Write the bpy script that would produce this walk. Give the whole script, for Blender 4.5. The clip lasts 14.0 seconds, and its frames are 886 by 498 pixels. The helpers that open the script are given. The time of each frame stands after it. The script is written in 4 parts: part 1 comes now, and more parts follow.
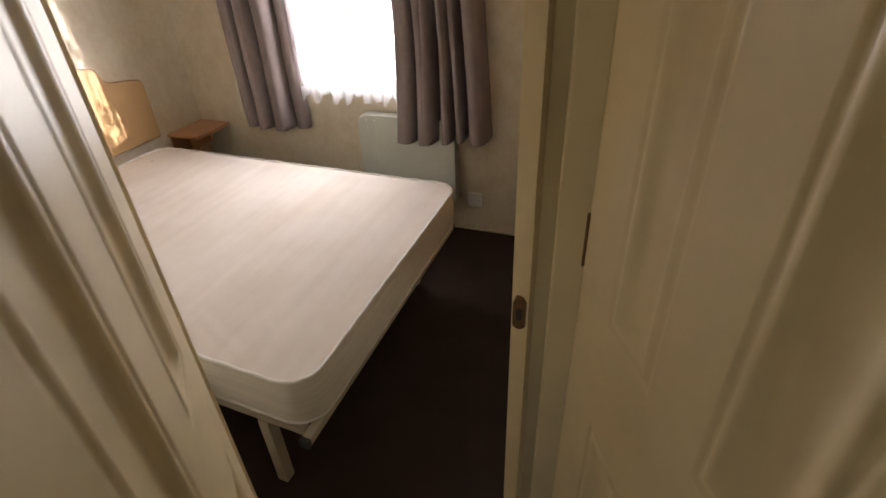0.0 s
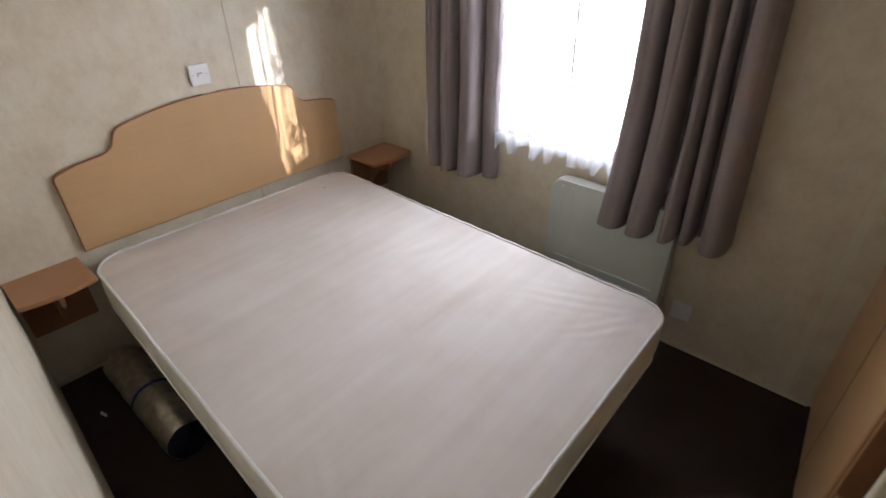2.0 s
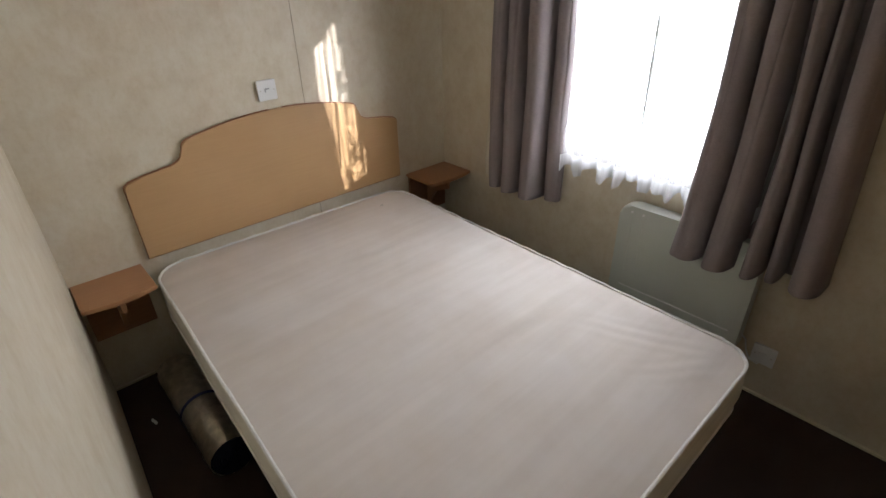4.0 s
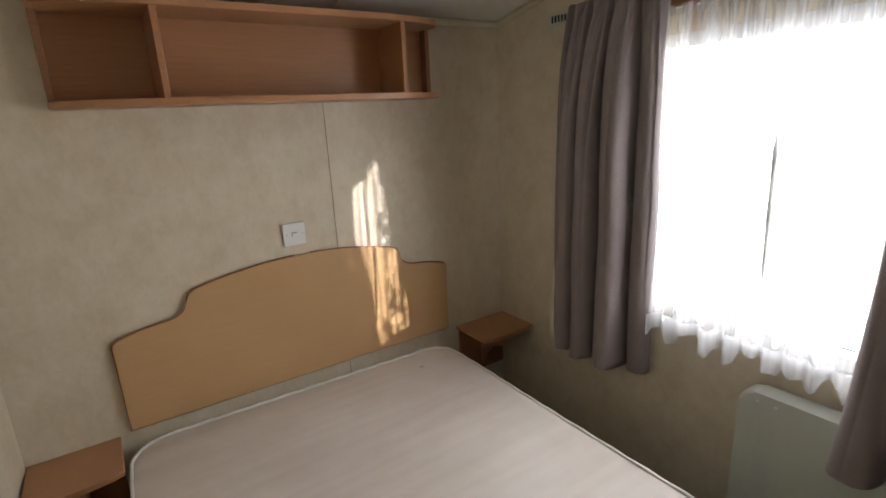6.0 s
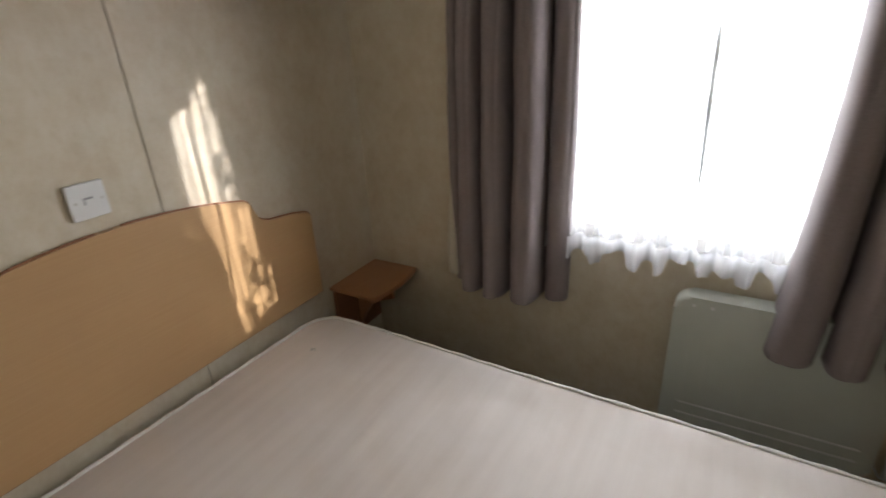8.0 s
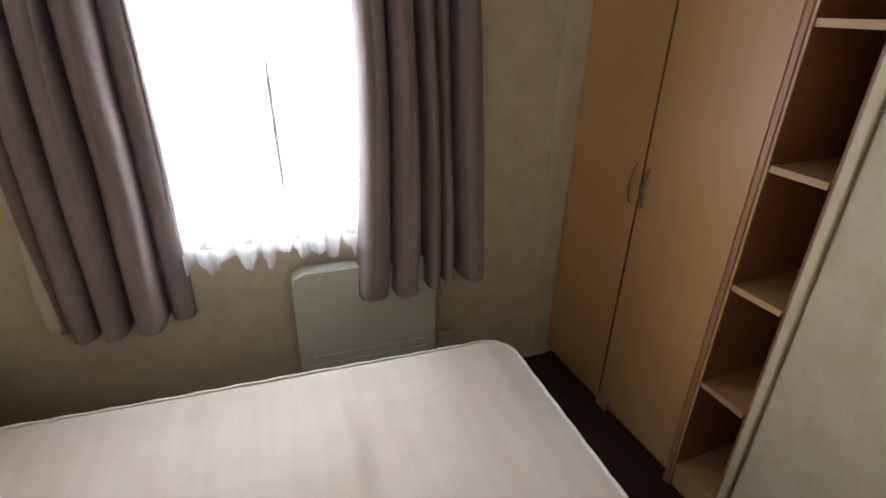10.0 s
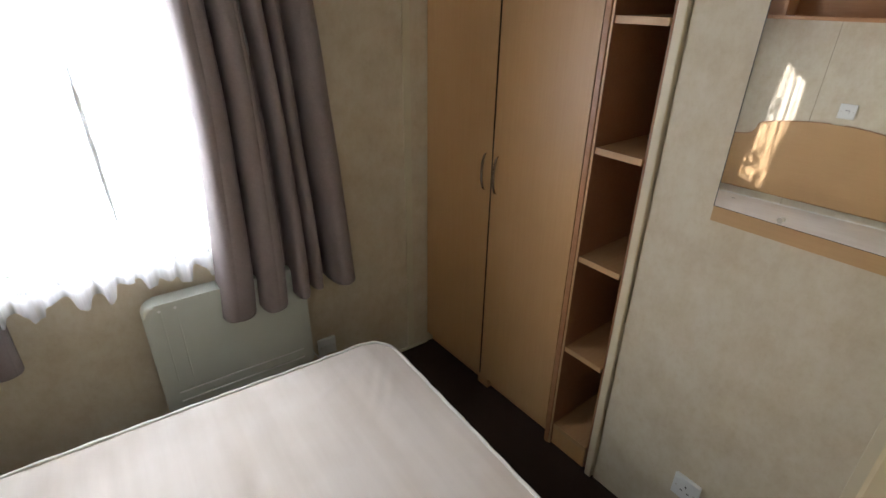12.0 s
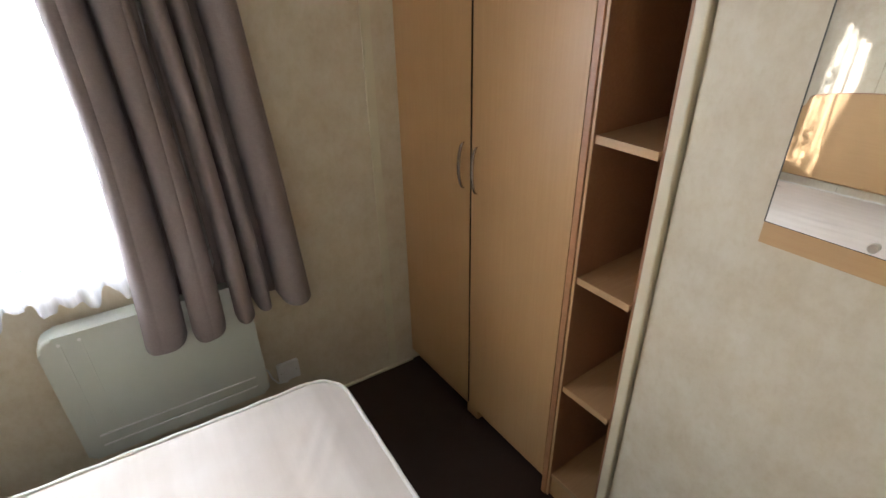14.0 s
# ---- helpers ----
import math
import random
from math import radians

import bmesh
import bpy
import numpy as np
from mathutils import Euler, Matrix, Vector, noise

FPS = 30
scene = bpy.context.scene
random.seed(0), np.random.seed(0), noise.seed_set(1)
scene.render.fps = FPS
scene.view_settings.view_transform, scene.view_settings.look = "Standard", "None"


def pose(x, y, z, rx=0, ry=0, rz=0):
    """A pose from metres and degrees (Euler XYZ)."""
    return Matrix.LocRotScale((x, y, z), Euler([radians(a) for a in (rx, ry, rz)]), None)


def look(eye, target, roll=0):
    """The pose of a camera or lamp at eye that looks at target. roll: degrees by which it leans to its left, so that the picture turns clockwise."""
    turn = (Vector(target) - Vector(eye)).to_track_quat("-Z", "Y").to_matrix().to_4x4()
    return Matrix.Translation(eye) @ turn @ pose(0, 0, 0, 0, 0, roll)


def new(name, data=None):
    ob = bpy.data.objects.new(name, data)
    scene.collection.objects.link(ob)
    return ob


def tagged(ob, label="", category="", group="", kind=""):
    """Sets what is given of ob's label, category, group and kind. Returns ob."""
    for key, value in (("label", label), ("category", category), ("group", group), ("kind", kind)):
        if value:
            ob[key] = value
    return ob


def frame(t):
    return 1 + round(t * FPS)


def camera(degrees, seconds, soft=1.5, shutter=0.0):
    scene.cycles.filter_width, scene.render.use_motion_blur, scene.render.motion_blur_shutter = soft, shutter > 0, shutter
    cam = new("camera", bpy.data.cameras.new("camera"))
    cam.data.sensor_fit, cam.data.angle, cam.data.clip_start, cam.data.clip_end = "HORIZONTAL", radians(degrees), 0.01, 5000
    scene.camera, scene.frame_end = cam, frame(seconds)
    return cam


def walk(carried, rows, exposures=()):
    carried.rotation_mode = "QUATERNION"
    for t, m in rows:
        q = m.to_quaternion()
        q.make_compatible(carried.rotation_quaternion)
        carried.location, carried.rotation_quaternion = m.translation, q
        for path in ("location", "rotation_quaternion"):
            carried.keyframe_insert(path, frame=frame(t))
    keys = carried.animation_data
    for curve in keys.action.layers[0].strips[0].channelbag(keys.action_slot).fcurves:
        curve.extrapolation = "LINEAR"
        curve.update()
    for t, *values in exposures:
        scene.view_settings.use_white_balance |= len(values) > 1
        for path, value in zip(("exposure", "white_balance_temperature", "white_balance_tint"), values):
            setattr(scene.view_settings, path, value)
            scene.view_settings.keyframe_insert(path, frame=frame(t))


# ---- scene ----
cam = camera(82.5, 14.0, shutter=0.25)
PATH = [
    (0, (2.659, -2.517, 1.578), (2.015, -0.879, 0.432), -2.8),
    (0.5, (2.656, -2.358, 1.626), (1.941, -0.752, 0.479), -2.5),
    (0.6, (2.645, -2.322, 1.611), (1.901, -0.721, 0.473), -2.3),
    (1, (2.569, -2.192, 1.593), (1.686, -0.657, 0.464), -1.6),
    (1.5, (2.386, -2.107, 1.663), (1.400, -0.658, 0.507), -0.3),
    (2, (2.253, -2.020, 1.651), (1.079, -0.689, 0.527), -0.5),
    (2.2, (2.222, -1.995, 1.662), (0.988, -0.720, 0.538), -1.3),
    (4.3, (2.164, -1.968, 1.605), (0.780, -0.752, 0.597), -1.5),
    (4.5, (2.116, -1.918, 1.605), (0.705, -0.702, 0.635), -1.7),
    (5, (2.019, -1.741, 1.658), (0.473, -0.550, 0.884), -2.7),
    (5.5, (2.000, -1.634, 1.640), (0.340, -0.483, 1.065), -3.2),
    (6, (1.889, -1.612, 1.550), (0.201, -0.487, 1.007), -2.9),
    (6.5, (1.587, -1.623, 1.456), (-0.081, -0.503, 0.845), -2.1),
    (7, (1.466, -1.631, 1.446), (-0.166, -0.520, 0.733), -1.8),
    (7.5, (1.383, -1.565, 1.446), (-0.111, -0.317, 0.657), -1.6),
    (8, (1.320, -1.597, 1.469), (0.327, 0.048, 0.624), -3.1),
    (8.5, (1.214, -1.702, 1.517), (0.864, 0.151, 0.595), -0.6),
    (9, (1.189, -1.819, 1.555), (1.245, 0.075, 0.649), 1.2),
    (11.3, (1.238, -1.834, 1.665), (2.263, -0.267, 0.716), 1.0),
    (11.5, (1.238, -1.833, 1.663), (2.283, -0.277, 0.715), 1.1),
    (12, (1.248, -1.836, 1.654), (2.326, -0.302, 0.708), 0.9),
    (12.5, (1.230, -1.820, 1.638), (2.341, -0.307, 0.697), 1.1),
    (13, (1.240, -1.756, 1.602), (2.347, -0.251, 0.643), 0.7),
    (13.5, (1.462, -1.678, 1.562), (2.539, -0.165, 0.582), 0.3),
    (14, (1.619, -1.622, 1.569), (2.585, -0.055, 0.559), -1.1),
]
EXPOSURES = [(0.0, 1.9, 7120, 20), (0.5, 1.92, 6490, 19), (1.0, 1.88, 6120, 18), (1.5, 1.77, 6040, 17), (2.2, 1.52, 6040, 17), (4.3, 1.28, 6390, 14), (5.5, 1.07, 6690, 14), (8.5, 0.97, 6490, 14), (9.2, 1.12, 6540, 15), (11.3, 1.55, 6340, 13), (13.0, 1.62, 6290, 13), (14.0, 2.07, 6190, 13)]
walk(cam, [(t, look(eye, target, roll)) for t, eye, target, roll in PATH], EXPOSURES)

# ---------------------------------------------------------------- light
SUN_WAY = Vector((-1.18, -0.64, -0.24)).normalized()   # low winter sun
world = bpy.data.worlds.new("world")
scene.world = world
world.use_nodes = True
wn = world.node_tree.nodes
sky = wn.new("ShaderNodeTexSky")
sky.sky_type = 'NISHITA'
sky.sun_disc = False
sky.sun_elevation = radians(10)
sky.sun_rotation = math.atan2(-SUN_WAY.x, -SUN_WAY.y)
wn["Background"].inputs["Strength"].default_value = 0.115
world.node_tree.links.new(sky.outputs[0], wn["Background"].inputs["Color"])

sun_data = bpy.data.lights.new("sun", 'SUN')
sun_data.energy = 5.0
sun_data.angle = radians(0.45)
sun_data.color = (1.0, 0.98, 0.95)
sun = new("sun", sun_data)
sun.rotation_euler = SUN_WAY.to_track_quat("-Z", "Y").to_euler()


def sky_portal(name, at, to, w, h, watts, tint):
    """An area lamp in an opening, standing in for daylight."""
    d = bpy.data.lights.new(name, 'AREA')
    d.shape, d.size, d.size_y, d.energy, d.color = 'RECTANGLE', w, h, watts, tint
    ob = new(name, d)
    ob.matrix_world = look(at, to)
    return ob


sky_portal("window_skylight", (1.20, 0.140, 1.32), (1.20, -1.0, 1.30), 1.10, 1.02, 12.8, (0.92, 0.965, 1.0))
# Warm fill added for the hall doors; its source and opening are unseen.
sky_portal("hall_fill_light", (2.7, -4.12, 1.35), (2.7, -2.0, 1.2), 0.8, 0.8, 0.120, (1.0, 0.86, 0.70))

# ---------------------------------------------------------------- materials


def nodes_of(name):
    m = bpy.data.materials.new(name)
    m.use_nodes = True
    nt = m.node_tree
    return m, nt, nt.nodes["Principled BSDF"]


def noise_node(nt, scale, detail=4.0, rough=0.55, stretch=None):
    co = nt.nodes.new("ShaderNodeTexCoord")
    tex = nt.nodes.new("ShaderNodeTexNoise")
    tex.inputs["Scale"].default_value = scale
    tex.inputs["Detail"].default_value = detail
    tex.inputs["Roughness"].default_value = rough
    if stretch:
        mp = nt.nodes.new("ShaderNodeMapping")
        mp.inputs["Scale"].default_value = stretch
        nt.links.new(co.outputs["Object"], mp.inputs["Vector"])
        nt.links.new(mp.outputs[0], tex.inputs["Vector"])
    else:
        nt.links.new(co.outputs["Object"], tex.inputs["Vector"])
    return tex


def ramp(nt, src, stops):
    r = nt.nodes.new("ShaderNodeValToRGB")
    els = r.color_ramp.elements
    while len(els) < len(stops):
        els.new(0.5)
    for e, (p, c) in zip(els, stops):
        e.position, e.color = p, (*c, 1)
    nt.links.new(src, r.inputs[0])
    return r


def mix(nt, a, b, fac, mode='MIX'):
    n = nt.nodes.new("ShaderNodeMix")
    n.data_type, n.blend_type = 'RGBA', mode
    for sock, v in ((n.inputs[6], a), (n.inputs[7], b)):
        if isinstance(v, tuple):
            sock.default_value = (*v, 1)
        else:
            nt.links.new(v, sock)
    if isinstance(fac, (int, float)):
        n.inputs[0].default_value = fac
    else:
        nt.links.new(fac, n.inputs[0])
    return n.outputs[2]


def bump(nt, bsdf, height, strength, distance):
    b = nt.nodes.new("ShaderNodeBump")
    b.inputs["Strength"].default_value = strength
    b.inputs["Distance"].default_value = distance
    nt.links.new(height, b.inputs["Height"])
    nt.links.new(b.outputs[0], bsdf.inputs["Normal"])
    return b


def plain(name, col, rough, var=0.06, scale=9.0, metal=0.0, grain=250.0, relief=0.12, spec=0.5):
    m, nt, b = nodes_of(name)
    n = noise_node(nt, scale)
    dark = tuple(max(0.0, c * (1 - var)) for c in col)
    light = tuple(min(1.0, c * (1 + var)) for c in col)
    nt.links.new(ramp(nt, n.outputs[0], [(0.3, dark), (0.7, light)]).outputs[0], b.inputs["Base Color"])
    b.inputs["Roughness"].default_value, b.inputs["Metallic"].default_value = rough, metal
    b.inputs["Specular IOR Level"].default_value = spec
    if relief:
        bump(nt, b, noise_node(nt, grain, 2).outputs[0], relief, 0.0006)
    return m


def wallpaper(name):
    m, nt, b = nodes_of(name)
    big = noise_node(nt, 8.0, 6, 0.62)
    fine = noise_node(nt, 34, 5, 0.62, (1, 1, 0.6))
    base = ramp(nt, big.outputs[0], [(0.30, (0.610, 0.525, 0.395)), (0.5, (0.665, 0.590, 0.465)), (0.72, (0.705, 0.645, 0.530))])
    spot = ramp(nt, fine.outputs[0], [(0.36, (0.88, 0.835, 0.73)), (0.58, (1.0, 1.0, 1.0))])
    fleck = ramp(nt, noise_node(nt, 75, 3, 0.7, (1, 1, 0.75)).outputs[0], [(0.34, (0.92, 0.89, 0.82)), (0.52, (1.0, 1.0, 1.0))])
    cloudy = mix(nt, base.outputs[0], spot.outputs[0], 0.34, 'MULTIPLY')
    nt.links.new(mix(nt, cloudy, fleck.outputs[0], 0.40, 'MULTIPLY'), b.inputs["Base Color"])
    b.inputs["Roughness"].default_value = 0.48
    b.inputs["Specular IOR Level"].default_value = 0.35
    bump(nt, b, noise_node(nt, 160, 3).outputs[0], 0.10, 0.001)
    return m


def laminate(name, light, dark, stretch, rough=0.38):
    """Wood-print laminate with a fine straight grain; stretch is small along the grain."""
    m, nt, b = nodes_of(name)
    streak = noise_node(nt, 150, 4, 0.65, stretch)
    broad = noise_node(nt, 3.0, 3, 0.5)
    tone = ramp(nt, streak.outputs[0], [(0.32, dark), (0.66, light)])
    cast = ramp(nt, broad.outputs[0], [(0.3, (0.90, 0.88, 0.85)), (0.7, (1.0, 1.0, 1.0))])
    nt.links.new(mix(nt, tone.outputs[0], cast.outputs[0], 0.7, 'MULTIPLY'), b.inputs["Base Color"])
    b.inputs["Roughness"].default_value = rough
    bump(nt, b, streak.outputs[0], 0.05, 0.0006)
    return m


def carpet(name):
    m, nt, b = nodes_of(name)
    pile = noise_node(nt, 420, 2, 0.7)
    wear = noise_node(nt, 6, 4)
    t = ramp(nt, pile.outputs[0], [(0.3, (0.026, 0.015, 0.012)), (0.7, (0.082, 0.055, 0.045))])
    w = ramp(nt, wear.outputs[0], [(0.3, (0.75, 0.75, 0.75)), (0.75, (1.0, 1.0, 1.0))])
    nt.links.new(mix(nt, t.outputs[0], w.outputs[0], 0.8, 'MULTIPLY'), b.inputs["Base Color"])
    b.inputs["Roughness"].default_value = 0.95
    b.inputs["Specular IOR Level"].default_value = 0.1
    bump(nt, b, pile.outputs[0], 0.7, 0.004)
    return m


def cloth(name, col, thread=900.0, sheen=0.0):
    m, nt, b = nodes_of(name)
    w1 = noise_node(nt, thread, 1, 0.4, (1, 1, 0.08))
    w2 = noise_node(nt, thread, 1, 0.4, (0.08, 0.08, 1))
    both = mix(nt, w1.outputs[0], w2.outputs[0], 0.5)
    tone = ramp(nt, both, [(0.35, tuple(c * 0.91 for c in col)), (0.65, tuple(min(1, c * 1.07) for c in col))])
    blot = ramp(nt, noise_node(nt, 7, 3).outputs[0], [(0.3, (0.93, 0.93, 0.93)), (0.7, (1.0, 1.0, 1.0))])
    nt.links.new(mix(nt, tone.outputs[0], blot.outputs[0], 1.0, 'MULTIPLY'), b.inputs["Base Color"])
    b.inputs["Roughness"].default_value = 0.85
    b.inputs["Specular IOR Level"].default_value = 0.2
    b.inputs["Sheen Weight"].default_value = sheen
    bump(nt, b, both, 0.12, 0.0006)
    return m


def ticking(name):
    """Pale pink-white mattress cover with faint lengthwise lines."""
    m, nt, b = nodes_of(name)
    lines = noise_node(nt, 22, 4, 0.6, (1, 0.06, 1))
    soft = noise_node(nt, 4, 4, 0.55)
    tone = ramp(nt, lines.outputs[0], [(0.3, (0.645, 0.585, 0.543)), (0.7, (0.702, 0.642, 0.600))])
    blot = ramp(nt, soft.outputs[0], [(0.28, (0.90, 0.865, 0.82)), (0.62, (1.0, 1.0, 1.0))])
    nt.links.new(mix(nt, tone.outputs[0], blot.outputs[0], 0.8, 'MULTIPLY'), b.inputs["Base Color"])
    b.inputs["Roughness"].default_value = 0.85
    b.inputs["Specular IOR Level"].default_value = 0.12
    both = mix(nt, lines.outputs[0], noise_node(nt, 600, 1).outputs[0], 0.3)
    bump(nt, b, both, 0.18, 0.002)
    return m


def quilted(name, col):
    """Woven border with long shallow quilting lines running level."""
    m, nt, b = nodes_of(name)
    lines = noise_node(nt, 16, 2, 0.5, (0.22, 0.22, 6.0))
    weave = noise_node(nt, 500, 1)
    tone = ramp(nt, lines.outputs[0], [(0.32, tuple(c * 0.90 for c in col)), (0.62, col)])
    nt.links.new(tone.outputs[0], b.inputs["Base Color"])
    b.inputs["Roughness"].default_value = 0.85
    b.inputs["Specular IOR Level"].default_value = 0.15
    bump(nt, b, mix(nt, lines.outputs[0], weave.outputs[0], 0.15), 0.7, 0.006)
    return m


def netting(name, thin, thick):
    """Thin white voile: partly see-through, denser where the gathers bunch."""
    m, nt, b = nodes_of(name)
    out = nt.nodes["Material Output"]
    clear = nt.nodes.new("ShaderNodeBsdfTransparent")
    trans = nt.nodes.new("ShaderNodeBsdfTranslucent")
    diff = nt.nodes.new("ShaderNodeBsdfDiffuse")
    for n in (trans, diff):
        n.inputs["Color"].default_value = (0.86, 0.86, 0.88, 1)
    body = nt.nodes.new("ShaderNodeMixShader")
    body.inputs[0].default_value = 0.35
    nt.links.new(trans.outputs[0], body.inputs[1])
    nt.links.new(diff.outputs[0], body.inputs[2])
    gather = noise_node(nt, 38, 3, 0.6, (1, 1, 0.05))
    k = ramp(nt, gather.outputs[0], [(0.38, (thin,) * 3), (0.62, (thick,) * 3)])
    m2 = nt.nodes.new("ShaderNodeMixShader")
    nt.links.new(k.outputs[0], m2.inputs[0])
    nt.links.new(clear.outputs[0], m2.inputs[1])
    nt.links.new(body.outputs[0], m2.inputs[2])
    nt.links.new(m2.outputs[0], out.inputs["Surface"])
    return m


def glazing(name):
    m, nt, b = nodes_of(name)
    b.inputs["Base Color"].default_value = (0.95, 0.98, 0.97, 1)
    b.inputs["Roughness"].default_value = 0.02
    b.inputs["Transmission Weight"].default_value = 1.0
    b.inputs["IOR"].default_value = 1.45
    return m


def silvered(name):
    m, nt, b = nodes_of(name)
    b.inputs["Base Color"].default_value = (0.90, 0.92, 0.91, 1)
    b.inputs["Metallic"].default_value = 1.0
    b.inputs["Roughness"].default_value = 0.015
    return m


def foliage(name):
    m, nt, b = nodes_of(name)
    n = noise_node(nt, 18, 3)
    nt.links.new(ramp(nt, n.outputs[0], [(0.3, (0.03, 0.05, 0.02)), (0.7, (0.10, 0.13, 0.05))]).outputs[0], b.inputs["Base Color"])
    b.inputs["Roughness"].default_value = 0.7
    return m


WALL = wallpaper("mottled_cream_wallboard")
BEECH_V = laminate("beech_laminate_upright", (0.605, 0.372, 0.180), (0.572, 0.342, 0.156), (1.0, 1.0, 0.03))
BEECH_H = laminate("beech_laminate_level", (0.555, 0.352, 0.172), (0.53, 0.33, 0.155), (1.0, 0.03, 1.0))
BEECH_DARK = laminate("dark_beech_laminate", (0.345, 0.165, 0.08), (0.295, 0.135, 0.062), (1.0, 0.05, 1.0), 0.45)
BEECH_RED = laminate("red_beech_laminate", (0.47, 0.240, 0.116), (0.42, 0.205, 0.096), (1.0, 0.03, 1.0))
BEECH_SHELF = laminate("beech_laminate_shelf", (0.50, 0.305, 0.155), (0.455, 0.27, 0.13), (0.05, 1.0, 1.0))
BEECH_EDGE = laminate("beech_edging", (0.58, 0.375, 0.20), (0.53, 0.335, 0.17), (1.0, 0.05, 0.3))
SEAM = plain("brown_board_joint", (0.34, 0.27, 0.18), 0.7, 0.1)
CARPET = carpet("dark_brown_carpet")
CURTAIN = cloth("taupe_curtain_cloth", (0.27, 0.225, 0.225), 900, 0.1)
LINING = cloth("cream_lining_cloth", (0.66, 0.62, 0.52), 900)
TICKING = ticking("mattress_ticking")
SIDE = quilted("mattress_border", (0.70, 0.66, 0.58))
PIPING = cloth("white_piping", (0.76, 0.74, 0.70), 700)
NET = netting("white_voile", 0.08, 0.60)
NET_HEM = netting("doubled_voile", 0.66, 0.82)
SLIT_FILL = cloth("slit_fill_cloth", (0.80, 0.83, 0.84), 500)
WHITE = plain("white_plastic", (0.78, 0.78, 0.77), 0.35, 0.03, relief=0.02)
UPVC = plain("white_window_frame", (0.80, 0.80, 0.79), 0.3, 0.03, relief=0.02)
HEATER = plain("pale_grey_green_enamel", (0.575, 0.60, 0.545), 0.40, 0.03, 5, relief=0.05)
GREY = plain("grey_plastic", (0.36, 0.36, 0.37), 0.4, 0.03)
GROOVE = plain("heater_groove_shadow_gap", (0.30, 0.31, 0.28), 0.6, 0.03)
DOOR_PAINT = plain("warm_cream_door_paint", (0.70, 0.575, 0.365), 0.42, 0.05, 6, grain=90, relief=0.06)
CREAM = plain("cream_gloss_paint", (0.69, 0.605, 0.45), 0.36, 0.05, 6, grain=90, relief=0.10)
TRIM = plain("cream_vinyl_trim", (0.66, 0.61, 0.46), 0.4, 0.05, 8)
CEIL = plain("white_ceiling_board", (0.74, 0.72, 0.66), 0.6, 0.04, 4)
GAP_SHADE = plain("door_gap_shade", (0.075, 0.045, 0.027), 0.6, 0.1)
NICKEL = plain("dull_nickel", (0.36, 0.31, 0.265), 0.27, 0.08, 40, metal=1.0)
STEEL = plain("brushed_nickel", (0.62, 0.60, 0.56), 0.28, 0.05, 40, metal=1.0)
BRASS = plain("dull_brass", (0.20, 0.12, 0.06), 0.4, 0.2, 60, metal=0.8)
DARK = plain("dark_plastic", (0.03, 0.03, 0.03), 0.5, 0.1)
FRAMEWOOD = plain("painted_bed_rail", (0.46, 0.41, 0.32), 0.5, 0.08)
FOIL = plain("silver_bubble_foil", (0.55, 0.50, 0.42), 0.30, 0.25, 30, metal=0.85, grain=70, relief=0.9)
BLUE = plain("navy_foam", (0.012, 0.016, 0.05), 0.8, 0.2, 40)
STRAP = plain("navy_webbing", (0.02, 0.035, 0.13), 0.7, 0.15, 60)
PAPER = plain("white_paper_scrap", (0.7, 0.68, 0.62), 0.8, 0.05)
GLASS = glazing("window_glass")
MIRROR = silvered("mirror_silvering")
LEAF = foliage("hedge_leaf")
BARK = plain("bark", (0.10, 0.075, 0.055), 0.9, 0.3, 12)
GRASS = plain("winter_grass", (0.07, 0.09, 0.035), 0.9, 0.3, 2.0)

# ---------------------------------------------------------------- mesh tools


def box(bm, x0, x1, y0, y1, z0, z1, bevel=0.0, seg=2):
    vs = [bm.verts.new((x, y, z)) for z in (z0, z1) for y in (y0, y1) for x in (x0, x1)]
    fs = [bm.faces.new([vs[i] for i in q]) for q in
          ((0, 2, 3, 1), (4, 5, 7, 6), (0, 1, 5, 4), (2, 6, 7, 3), (0, 4, 6, 2), (1, 3, 7, 5))]
    if bevel:
        es = list({e for f in fs for e in f.edges})
        bmesh.ops.bevel(bm, geom=es, offset=bevel, segments=seg, profile=0.5, affect='EDGES')
    return bm


def boxed(*a, **k):
    return box(bmesh.new(), *a, **k)


def prism(bm, outline, axis, a, b, bevel=0.0, seg=2):
    """Extrudes a flat outline of (u, v) from a to b along the axis: 'x' -> (y, z), 'y' -> (x, z), 'z' -> (x, y)."""
    def at(u, v, w):
        return {'x': (w, u, v), 'y': (u, w, v), 'z': (u, v, w)}[axis]
    lo = [bm.verts.new(at(u, v, a)) for u, v in outline]
    hi = [bm.verts.new(at(u, v, b)) for u, v in outline]
    n = len(outline)
    caps = [bm.faces.new(lo), bm.faces.new(hi)]
    for i in range(n):
        bm.faces.new((lo[i], lo[(i + 1) % n], hi[(i + 1) % n], hi[i]))
    if bevel:
        es = [e for f in caps for e in f.edges]
        bmesh.ops.bevel(bm, geom=es, offset=bevel, segments=seg, profile=0.5, affect='EDGES')
    bmesh.ops.recalc_face_normals(bm, faces=bm.faces[:])
    return bm


